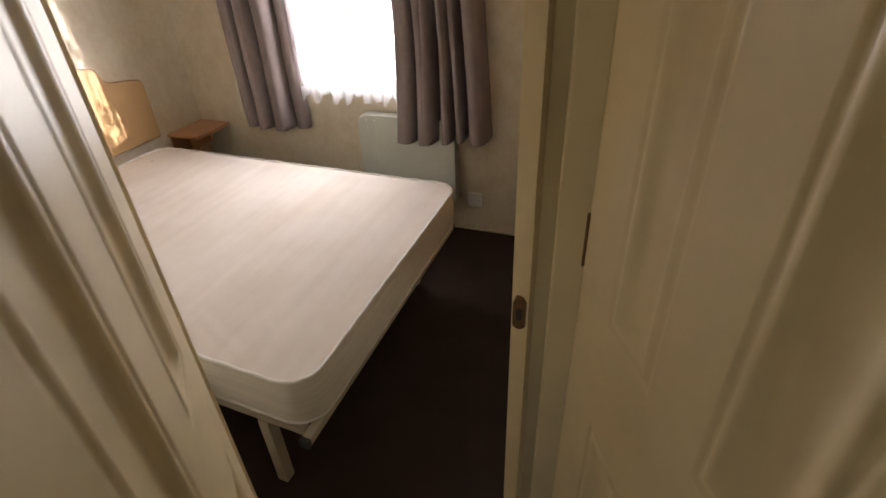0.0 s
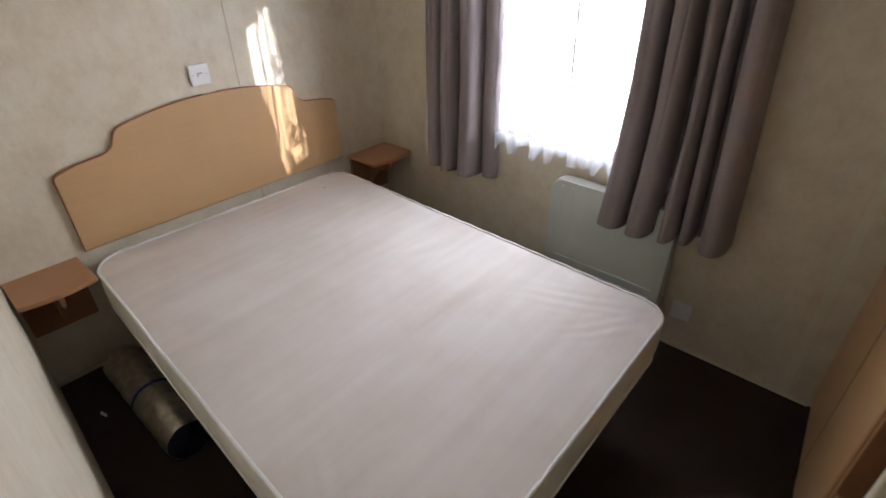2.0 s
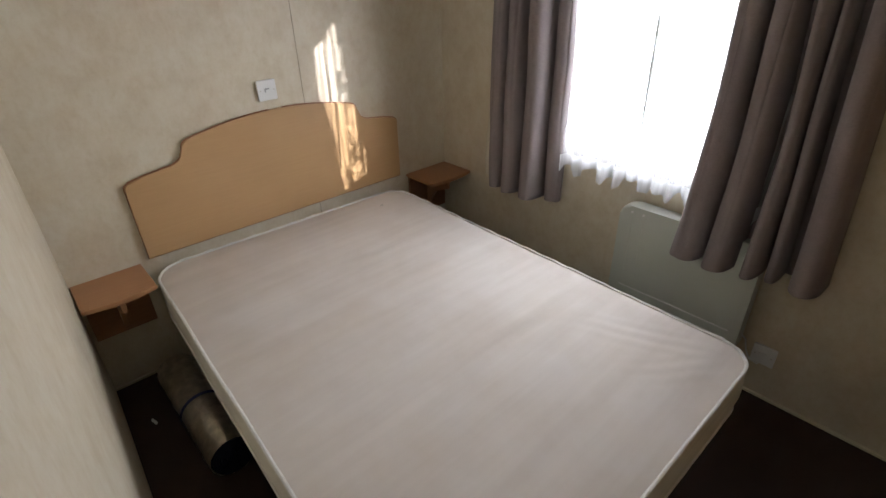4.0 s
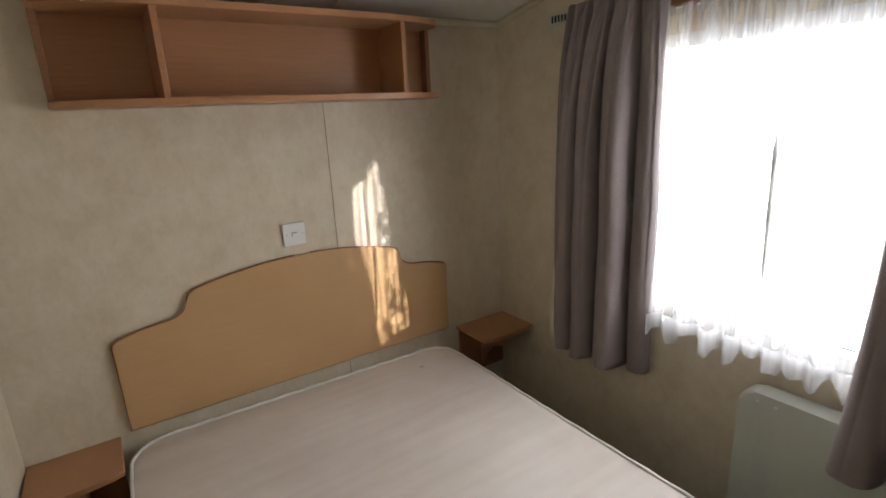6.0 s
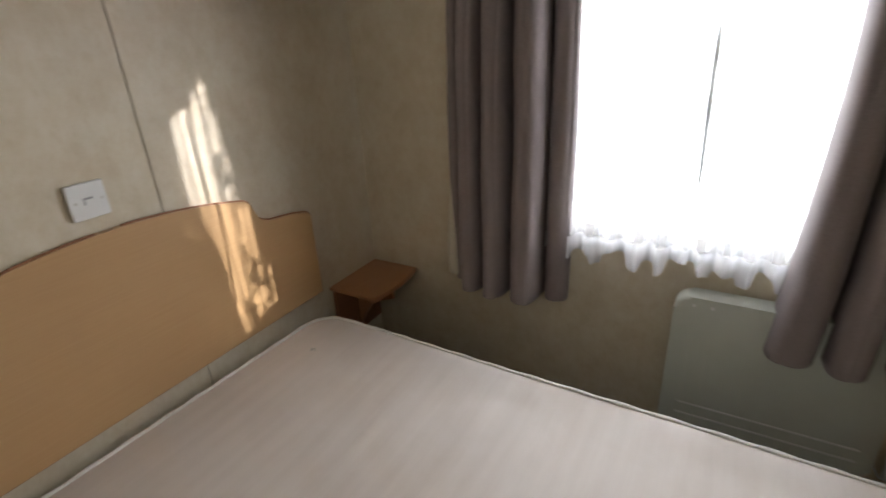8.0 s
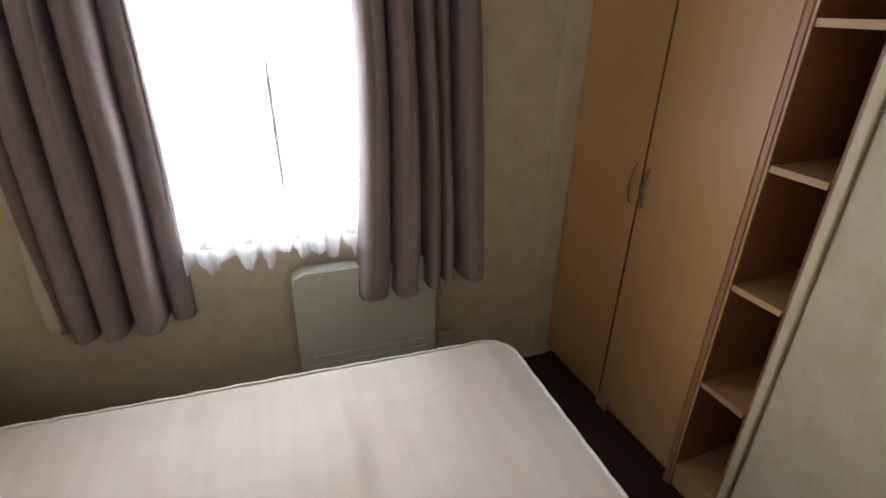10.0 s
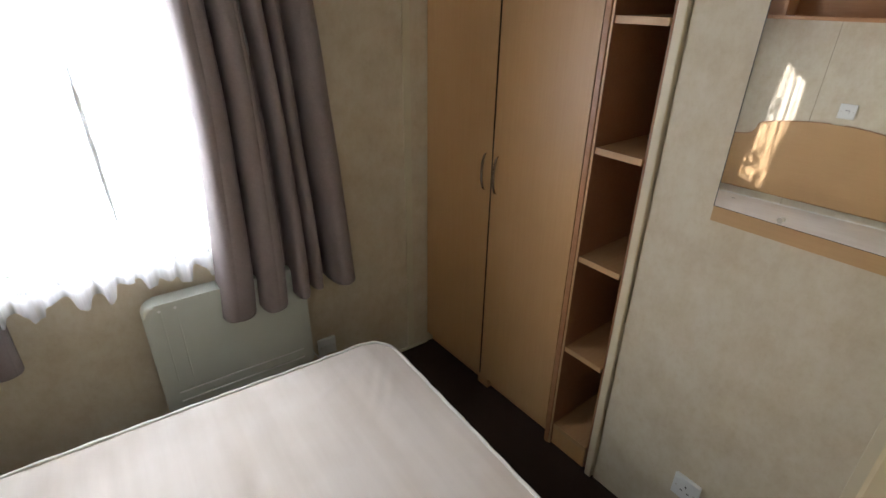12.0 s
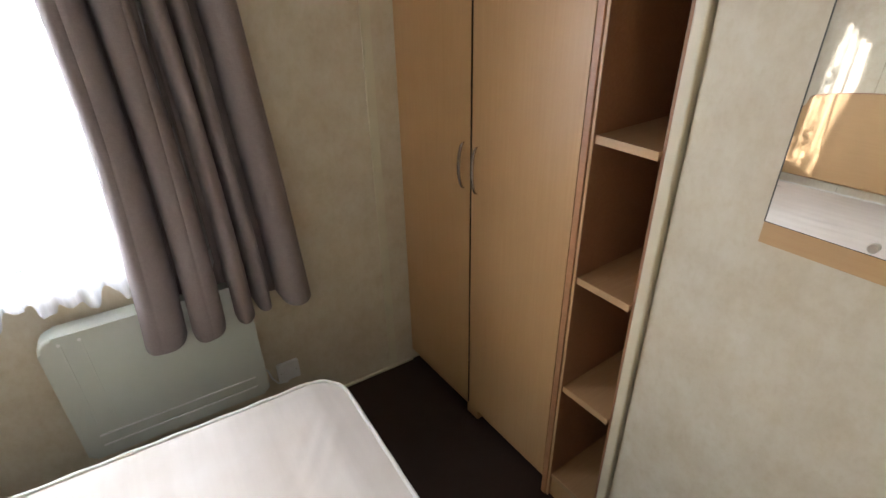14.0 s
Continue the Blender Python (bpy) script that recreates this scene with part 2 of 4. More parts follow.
def rounded(x0, x1, y0, y1, radii, n=8):
    """A rounded rectangle; radii for the corners (x0,y0), (x1,y0), (x1,y1), (x0,y1)."""
    out = []
    for (cx, cy, sx, sy, a0), r in zip(((x0, y0, 1, 1, 180), (x1, y0, -1, 1, 270), (x1, y1, -1, -1, 0), (x0, y1, 1, -1, 90)), radii):
        if r <= 0:
            out.append((cx, cy))
            continue
        for i in range(n + 1):
            a = radians(a0 + 90 * i / n)
            out.append((cx + sx * r + r * math.cos(a), cy + sy * r + r * math.sin(a)))
    return out


def tube(bm, pts, r, n=10, closed=False, flat=1.0):
    """A round rod along a line of points."""
    pts = [Vector(p) for p in pts]
    rings = []
    m = len(pts)
    for i, p in enumerate(pts):
        a = pts[(i - 1) % m] if (closed or i > 0) else p
        b = pts[(i + 1) % m] if (closed or i < m - 1) else p
        d = (b - a).normalized()
        up = Vector((0, 0, 1)) if abs(d.z) < 0.9 else Vector((1, 0, 0))
        s = d.cross(up).normalized()
        u = s.cross(d).normalized()
        rings.append([bm.verts.new(p + r * (math.cos(2 * math.pi * k / n) * s + flat * math.sin(2 * math.pi * k / n) * u)) for k in range(n)])
    for i in range(m if closed else m - 1):
        A, B = rings[i], rings[(i + 1) % m]
        for k in range(n):
            bm.faces.new((A[k], A[(k + 1) % n], B[(k + 1) % n], B[k]))
    if not closed:
        bm.faces.new(rings[0][::-1])
        bm.faces.new(rings[-1])
    return bm


WHERE = {}


def smooth_by_angle(me, degrees=40):
    for p in me.polygons:
        p.use_smooth = True
    me.set_sharp_from_angle(angle=radians(degrees))


def flatten(ob):
    """Weighted normals: the large faces keep their own normal, only the bevels are shaded round."""
    md = ob.modifiers.new("weighted", 'WEIGHTED_NORMAL')
    md.keep_sharp = True
    md.weight = 80


def thing(name, base, label, category, group="", kind=""):
    ob = new(name)
    ob.empty_display_size = 0.05
    ob.location = base
    WHERE[ob] = Vector(base)
    return tagged(ob, label, category, group, kind)


def solid(name, bm, material, base=(0, 0, 0), label="", category="", group="", kind="", smooth=True):
    """A top-level thing of one mesh, built in world places."""
    base = Vector(base)
    bmesh.ops.translate(bm, verts=bm.verts[:], vec=-base)
    me = bpy.data.meshes.new(name)
    bm.to_mesh(me)
    bm.free()
    if smooth:
        smooth_by_angle(me)
    me.materials.append(material)
    ob = new(name, me)
    if smooth:
        flatten(ob)
    ob.location = base
    WHERE[ob] = base
    return tagged(ob, label, category, group, kind)


def part(name, bm, material, parent, label="", smooth=True):
    """One mesh under a thing or a part, built in world places."""
    off = WHERE[parent]
    bmesh.ops.translate(bm, verts=bm.verts[:], vec=-off)
    me = bpy.data.meshes.new(name)
    bm.to_mesh(me)
    bm.free()
    if smooth:
        smooth_by_angle(me)
    me.materials.append(material)
    ob = new(name, me)
    if smooth:
        flatten(ob)
    ob.parent = parent
    WHERE[ob] = off
    return tagged(ob, label)


def structure(name, bm, material, label, category, smooth=False):
    return solid(name, bm, material, (0, 0, 0), label, category, kind="structure", smooth=smooth)


# ---------------------------------------------------------------- shell of the room
LX, DY = 2.442, -1.97          # far wall with the wardrobe, wall with the door
SKEW = Matrix.Translation((LX, 0, 0)) @ Matrix.Rotation(math.atan(0.060), 4, 'Z') @ Matrix.Translation((-LX, 0, 0))


def skewed(bm):
    """The far wall and all on it stand a little out of square."""
    bmesh.ops.transform(bm, matrix=SKEW, verts=bm.verts[:])
    return bm


WX0, WX1, WZ0, WZ1 = 0.66, 1.74, 0.80, 1.76   # window opening
CEIL0, SLOPE = 1.935, 0.20     # ceiling height at the headboard wall, and its rise


def ceil_z(x):
    return CEIL0 + SLOPE * x


structure("floor", boxed(-0.06, 3.6, -4.2, 0.06, -0.05, 0.0), CARPET, "dark brown carpet over the whole floor", "floor")

structure("wall_headboard", boxed(-0.06, 0.0, -2.03, 0.0, 0.0, 1.98), WALL, "cream mottled wallboard behind the bed", "wall")

bm = bmesh.new()
box(bm, -0.06, WX0, 0.0, 0.06, 0.0, 2.72)
box(bm, WX1, 3.36, 0.0, 0.06, 0.0, 2.72)
box(bm, WX0, WX1, 0.0, 0.06, 0.0, WZ0)
box(bm, WX0, WX1, 0.0, 0.06, WZ1, 2.72)
structure("wall_window", bm, WALL, "cream mottled wallboard round the window", "wall")

structure("wall_mirror", skewed(boxed(LX, LX + 0.05, -1.770, -1.075, 0.0, 2.5)), WALL, "cream mottled wallboard with the mirror", "wall")

JL, JR, JRY = 2.022, 2.508, -1.800   # door opening, set across the corner
LEAN_Y = -0.112                # the door wall too runs a little out of square
bm = prism(bmesh.new(), [(0.0, DY), (JL - 0.03, DY + LEAN_Y), (JL - 0.03, DY + LEAN_Y - 0.045), (0.0, DY - 0.045)], 'z', 0.0, 2.45)
prism(bm, [(JL - 0.03, DY + LEAN_Y), (JR + 0.06, JRY + 0.02), (JR + 0.06, JRY - 0.03), (JL - 0.03, DY + LEAN_Y - 0.045)], 'z', 1.95, 2.60)
structure("wall_door", bm, WALL, "cream mottled wallboard beside the doorway", "wall")

bm = bmesh.new()
vs = [bm.verts.new(p) for p in ((-0.06, -2.14, ceil_z(-0.06)), (3.3, -2.14, ceil_z(3.3)), (3.3, 0.06, ceil_z(3.3)), (-0.06, 0.06, ceil_z(-0.06)))]
top = [bm.verts.new((v.co.x, v.co.y, v.co.z + 0.05)) for v in vs]
bm.faces.new(vs)
bm.faces.new(top[::-1])
for i in range(4):
    bm.faces.new((vs[i], top[i], top[(i + 1) % 4], vs[(i + 1) % 4]))
bmesh.ops.recalc_face_normals(bm, faces=bm.faces[:])
structure("ceiling", bm, CEIL, "white sloping ceiling board", "ceiling")

# hall behind the door
structure("wall_hall_east", boxed(3.3, 3.36, -4.2, 0.0, 0.0, 2.72), WALL, "plain cream hall wall", "wall")
structure("wall_hall_west", boxed(1.3, 1.36, -4.2, -2.10, 0.0, 2.45), WALL, "plain cream hall wall", "wall")
# The opening is made up, to let the fill light in.
bm = bmesh.new()
box(bm, 1.36, 2.3, -4.2, -4.14, 0.0, 2.45)
box(bm, 3.1, 3.3, -4.2, -4.14, 0.0, 2.45)
box(bm, 2.3, 3.1, -4.2, -4.14, 0.0, 0.95)
box(bm, 2.3, 3.1, -4.2, -4.14, 1.75, 2.45)
structure("wall_hall_end", bm, WALL, "unseen cream hall wall with an opening added for the fill light", "wall")
structure("ceiling_hall", boxed(1.3, 3.36, -4.2, -2.14, 2.45, 2.5), CEIL, "white ceiling board of the hall", "ceiling")
structure("wall_hall_north", boxed(JR + 0.130, 3.3, JRY - 0.03, JRY + 0.02, 0.0, 2.55), WALL, "plain cream hall wall", "wall")

# cover strips over the joints of the boards
def strip(name, *a, material=TRIM, label="thin cream cover strip over a wallboard joint"):
    return structure(name, boxed(*a, bevel=0.001), material, label, "trim")


JOINT = "thin brown joint line between two wallboards"
strip("trim_seam_upper", 0.0, 0.0025, -0.8655, -0.863, 1.04, 1.61, material=SEAM, label=JOINT)
strip("trim_seam_lower", 0.0, 0.0025, -0.8655, -0.863, 0.0, 0.55, material=SEAM, label=JOINT)
strip("trim_floor_window", 0.0, 2.44, -0.010, 0.0, 0.0, 0.012, label="thin cream bead along the foot of the wall")
strip("trim_floor_headboard", 0.0, 0.010, -1.97, -0.011, 0.0, 0.012, label="thin cream bead along the foot of the wall")
strip("trim_corner_window", 2.325, 2.36, -0.006, 0.0, 0.0, 2.4)
bm = bmesh.new()
box(bm, LX - 0.014, LX + 0.02, -1.070, -1.042, 0.0, 2.44, 0.005, 3)
structure("trim_shelf_edge", skewed(bm), CREAM, "cream moulded edge trim beside the open shelves", "trim")


def coving(name, a, b):
    """A small quarter-round bead where wall and ceiling meet."""
    return structure(name, tube(bmesh.new(), [a, b], 0.014, 10), TRIM, "narrow cream bead under the ceiling", "trim", smooth=True)


coving("trim_coving_headboard", (0.006, -1.97, ceil_z(0) - 0.012), (0.006, 0.0, ceil_z(0) - 0.012))
coving("trim_coving_gable", (0.0, -0.006, ceil_z(0) - 0.012), (2.6, -0.006, ceil_z(2.6) - 0.012))

bm = boxed(0.0, 2.6, -0.807, -0.8045, -0.0015, 0.004)
for v in bm.verts:
    v.co.z += ceil_z(v.co.x)
structure("trim_ceiling_joint", bm, SEAM, "thin joint line across the ceiling boards", "trim")

# ---------------------------------------------------------------- window
win = thing("window_1", (1.2, 0.03, WZ0), "white plastic window with one fixed clear pane", "window", kind="structure")
bm = bmesh.new()
F = 0.045
box(bm, WX0, WX1, -0.004, 0.055, WZ0, WZ0 + F, 0.004)
box(bm, WX0, WX1, -0.004, 0.055, WZ1 - F, WZ1, 0.004)
box(bm, WX0, WX0 + F, -0.004, 0.055, WZ0 + F, WZ1 - F, 0.004)
box(bm, WX1 - F, WX1, -0.004, 0.055, WZ0 + F, WZ1 - F, 0.004)
part("window_frame", bm, UPVC, win)
p = part("pane", boxed(WX0 + F, WX1 - F, 0.022, 0.026, WZ0 + F, WZ1 - F), GLASS, win)
p.visible_shadow = False
part("window_sill", boxed(WX0 - 0.02, WX1 + 0.02, -0.03, 0.0, WZ0 - 0.025, WZ0 + 0.002, 0.006), UPVC, win)

# ---------------------------------------------------------------- bed
MX0, MX1, MY0, MY1, MZ0, MZ1 = 0.075, 1.945, -1.700, -0.432, 0.350, 0.526


def bedded(bm):
    """The soft bed stands slightly turned from the wall and spreads a little towards its foot."""
    for v in bm.verts:
        a, b = (v.co.x - MX0) / (MX1 - MX0), (v.co.y - MY0) / (MY1 - MY0)
        near, far = -1.688 - 0.092 * a, -0.443 - 0.030 * a
        head = 0.062 + 0.034 * b
        v.co.x, v.co.y = head + (1.944 - head) * a, near + (far - near) * b
    return bm



def mattress():
    base = thing("mattress", (1.0, -1.1, MZ0), "bare off-white mattress with white piping, on the bed frame", "mattress")
    nx, ny = 120, 88
    bm = bmesh.new()
    grid = {}
    cx, cy, hx, hy = (MX0 + MX1) / 2, (MY0 + MY1) / 2, (MX1 - MX0) / 2, (MY1 - MY0) / 2

    def squash(u, v):
        # square -> rounded rectangle by pulling the corners in
        x, y = u * hx, v * hy
        r = 0.125 if x < 0 and y < 0 else 0.10
        ax, ay = abs(x) - (hx - r), abs(y) - (hy - r)
        if ax > 0 and ay > 0:
            d = math.hypot(ax, ay)
            if d > 1e-6:
                k = max(ax, ay) / d
                x = math.copysign(hx - r + ax * k, x)
                y = math.copysign(hy - r + ay * k, y)
        sway = 0.006 * noise.noise(Vector((x * 2.3, 3.0 if y > 0 else 9.0, 0))) * abs(y) / hy
        return cx + x, cy + y + sway

    for i in range(nx + 1):
        for j in range(ny + 1):
            u, v = 2 * i / nx - 1, 2 * j / ny - 1
            u = math.copysign(1 - (1 - abs(u)) ** 1.15, u)
            x, y = squash(u, v)
            e = min(1 - abs(u), 1 - abs(v))
            puff = 0.008 * (1 - math.exp(-e * 12))
            q = Vector((x * 5.5, y * 0.9, 0))
            ripple = 0.0060 * noise.noise(q) + 0.0026 * noise.noise(q * 2.7)
            crease = 0.0
            for px, py, a, w, f, amp in ((1.80, -0.66, 0.9, 0.13, 150, 0.0024), (1.66, -0.60, 0.45, 0.16, 130, 0.0024), (1.74, -1.58, -0.65, 0.16, 150, 0.0024),
                                    (1.60, -1.64, -0.35, 0.15, 120, 0.0024), (1.02, -0.72, 1.45, 0.30, 75, 0.0050), (1.35, -0.85, 1.62, 0.34, 62, 0.0050), (0.62, -1.0, 1.5, 0.34, 58, 0.0050)):
                du = (x - px) * math.cos(a) + (y - py) * math.sin(a)
                dv = -(x - px) * math.sin(a) + (y - py) * math.cos(a)
                dv += 0.02 * noise.noise(Vector((du * 6, px, py)))
                fold = math.sin(dv * f)
                crease += amp * (fold * abs(fold)) * math.exp(-(du / w) ** 2 - (dv / 0.055) ** 2)
            edge = 1 - math.exp(-e * 20)
            grid[i, j] = bm.verts.new((x, y, MZ1 - 0.004 + puff + (ripple + crease) * edge))
    for i in range(nx):
        for j in range(ny):
            bm.faces.new((grid[i, j], grid[i + 1, j], grid[i + 1, j + 1], grid[i, j + 1]))
    part("top_panel", bedded(bm), TICKING, base, "off-white ticking with faint creases")

    rim = [(i, 0) for i in range(nx)] + [(nx, j) for j in range(ny)] + [(i, ny) for i in range(nx, 0, -1)] + [(0, j) for j in range(ny, 0, -1)]
    loop = []
    for i, j in rim:
        u, v = 2 * i / nx - 1, 2 * j / ny - 1
        u = math.copysign(1 - (1 - abs(u)) ** 1.15, u)
        loop.append(squash(u, v))
    bm = bmesh.new()
    rows = []
    for k in range(7):
        s = k / 6
        bulge = 0.010 * math.sin(math.pi * s)
        row = []
        for n, (x, y) in enumerate(loop):
            d = Vector((x - cx, y - cy)).normalized()
            wob = bulge * (1 + 0.3 * noise.noise(Vector((x * 4, y * 4, s * 2))))
            row.append(bm.verts.new((x + d.x * wob, y + d.y * wob, MZ0 + 0.004 + (MZ1 - MZ0 - 0.008) * s)))
        rows.append(row)
    for a, b in zip(rows, rows[1:]):
        for n in range(len(loop)):
            m = (n + 1) % len(loop)
            bm.faces.new((a[n], a[m], b[m], b[n]))
    bm.faces.new(rows[0][::-1])
    part("border", bedded(bm), SIDE, base, "quilted cream side border")
    for name, z in (("piping", MZ1 - 0.002), ("piping", MZ0 + 0.004)):
        part(name, bedded(tube(bmesh.new(), [(x, y, z + 0.0015 * math.sin(n * 0.9)) for n, (x, y) in enumerate(loop)], 0.0055, 8, True)), PIPING, base, "white corded edge")
    bm = tube(bmesh.new(), [(0.222, -0.640, MZ1 + 0.0055), (0.232, -0.655, MZ1 + 0.0065), (0.228, -0.632, MZ1 + 0.0065), (0.243, -0.645, MZ1 + 0.0055)], 0.0012, 6)
    part("loose_thread", bm, GROOVE, base, "small grey loose thread")
    return base


mattress()


def bed_frame():
    base = thing("bed_frame", (1.0, -1.1, 0.0), "low bed frame with cream steel rails and square legs", "bed")
    zt = MZ0 - 0.002
    for name, a in (("side_rail", (0.10, 1.90, -1.70, -1.67)), ("side_rail", (0.10, 1.90, -0.53, -0.50))):
        part(name, bedded(boxed(*a, zt - 0.04, zt - 0.012, 0.003)), FRAMEWOOD, base)
    for x, reach in ((0.10, 0.04), (0.98, 0.04), (1.922, -0.02)):
        part("cross_rail", bedded(boxed(x - 0.015, x + 0.015, -1.70 + reach, -0.50 - reach, zt - 0.04, zt - 0.012, 0.003)), FRAMEWOOD, base)
    for y in (-1.725, -0.475):
        part("end_cap", bedded(boxed(1.905, 1.939, y - 0.008, y + 0.008, zt - 0.042, zt - 0.010, 0.003)), DARK, base, "black plastic end cap")
    for i in range(14):
        x = 0.17 + i * 0.128
        part("slat", bedded(boxed(x, x + 0.06, -1.69, -0.51, zt - 0.011, zt, 0.002)), BEECH_H, base, "beech slat")
    for x, y in ((1.745, -1.685), (1.745, -0.56), (0.2, -1.60), (0.2, -0.56), (1.0, -1.1)):
        part("leg", bedded(boxed(x - 0.02, x + 0.02, y - 0.02, y + 0.02, 0.0, zt - 0.04, 0.003)), FRAMEWOOD, base)
    return base


bed_frame()

# headboard
def headboard():
    yc, half, zb, zs, zt, zp = -1.017, 0.662, 0.556, 0.886, 1.005, 1.052
    right = []
    for i in range(13):                       # long shallow arc over the middle
        u = i / 12 * 0.385
        right.append((u, zp - (zp - zt) * (u / 0.385) ** 2))
    for i in range(1, 7):                     # rounded shoulder
        a = i / 6
        right.append((0.385 + 0.035 * math.sin(a * math.pi / 2), zt - 0.022 * (1 - math.cos(a * math.pi / 2)) - 0.01 * a))
    for i in range(1, 11):                    # hollow down to the wing
        a = i / 10 * math.pi / 2
        right.append((0.420 + 0.085 * (1 - math.cos(a)), 0.972 - 0.062 * math.sin(a)))
    right += [(0.58, 0.900), (half - 0.02, zs)]
    for i in range(1, 5):
        a = i / 4 * math.pi / 2
        right.append((half - 0.02 + 0.02 * math.sin(a), zs - 0.02 * (1 - math.cos(a)) - 0.004))
    right.append((half, zb))
    pts = [(yc + u, z) for u, z in right] + [(yc - u, z) for u, z in right[::-1]][:-1]
    base = thing("headboard", (0.002, yc, zb), "wide beech-laminate headboard with a stepped arched top, fixed to the wall", "headboard")
    part("board", prism(bmesh.new(), pts, 'x', 0.002, 0.022, 0.004, 3), BEECH_H, base)
    part("edging", tube(bmesh.new(), [(0.013, u, z + 0.0005) for u, z in pts[1:]], 0.0045, 8), BEECH_DARK, base, "darker rounded edging")
    for y in (yc - 0.45, yc + 0.45):
        part("wall_fixing", boxed(0.0, 0.003, y - 0.03, y + 0.03, zb + 0.05, zb + 0.25), STEEL, base)
    return base


headboard()


def bedside_shelf(y0, y1):
    """Bracket shelf: thin top with a bowed front, a brown back board and a fin below."""
    z = 0.542
    base = thing("bedside_shelf", (0.0, (y0 + y1) / 2, z - 0.16), "small beech bedside shelf on a brown bracket, fixed to the wall", "shelf", "bedside shelves")
    d = 0.222
    front = []
    n = 12
    for i in range(n + 1):
        s = i / n
        front.append((d + 0.018 * math.sin(math.pi * s) , y0 + (y1 - y0) * s))
    pts = [(0.0, y0)] + front + [(0.0, y1)]
    part("top", prism(bmesh.new(), pts, 'z', z - 0.018, z, 0.005, 3), BEECH_RED, base)
    part("back_board", boxed(0.0, 0.016, y0 + 0.012, y1 - 0.012, z - 0.27, z - 0.018, 0.002), BEECH_DARK, base, "dark brown back board")
    yc = (y0 + y1) / 2
    fin = [(0.016, z - 0.018), (0.20, z - 0.018), (0.20, z - 0.080), (0.15, z - 0.094), (0.09, z - 0.125), (0.05, z - 0.18), (0.016, z - 0.25)]
    part("bracket", prism(bmesh.new(), fin, 'y', yc - 0.009, yc + 0.009, 0.002), BEECH_RED, base)
    return base


bedside_shelf(-0.30, -0.002)
bedside_shelf(DY + 0.002, -1.712)


def wall_shelf():
    y0, y1, z0, z1 = -1.690, -0.408, 1.612, 1.897
    base = thing("overhead_shelf", (0.0, (y0 + y1) / 2, z0), "long beech overhead shelf with bowed front and three open bays", "shelf")

    def bow(y):
        s = min(1.0, max(0.0, min(y - y0, y1 - y)) / 0.34)
        return 0.110 + 0.105 * math.sqrt(1 - (1 - s) ** 2)

    def board(a, b, inset):
        n = 48
        pts = [(0.0, y0)] + [(bow(y0 + (y1 - y0) * i / n) - inset, y0 + (y1 - y0) * i / n) for i in range(n + 1)] + [(0.0, y1)]
        return prism(bmesh.new(), pts, 'z', a, b, 0.003, 2)

    part("bottom_board", board(z0, z0 + 0.020, 0.0), BEECH_RED, base)
    part("top_board", board(z1 - 0.020, z1, 0.0), BEECH_RED, base)
    part("back_panel", boxed(0.002, 0.008, y0 + 0.018, y1 - 0.018, z0 + 0.020, z1 - 0.020), BEECH_RED, base, "brown back panel")
    for y in (y0 + 0.009, -1.405, -0.607, y1 - 0.009):
        end = y in (y0 + 0.009, y1 - 0.009)
        part("end_panel" if end else "divider", boxed(0.009, bow(y) - (0.080 if end else 0.012), y - 0.009, y + 0.009, z0 + 0.020, z1 - 0.020, 0.002), BEECH_DARK if end else BEECH_RED, base)
    return base


wall_shelf()

# ---------------------------------------------------------------- curtains
def pleat(s, folds, depth):
    """Rounded folds with set-back cloth between; returns the shift along the wall and the depth."""
    for a, b, k in folds:
        if a <= s <= b:
            u = (s - a) / (b - a)
            return -(b - a) * 0.13 * math.sin(2 * math.pi * u), -depth * k * math.sin(math.pi * u) ** 0.6 + depth * 0.6
    return 0.0, depth * 0.6


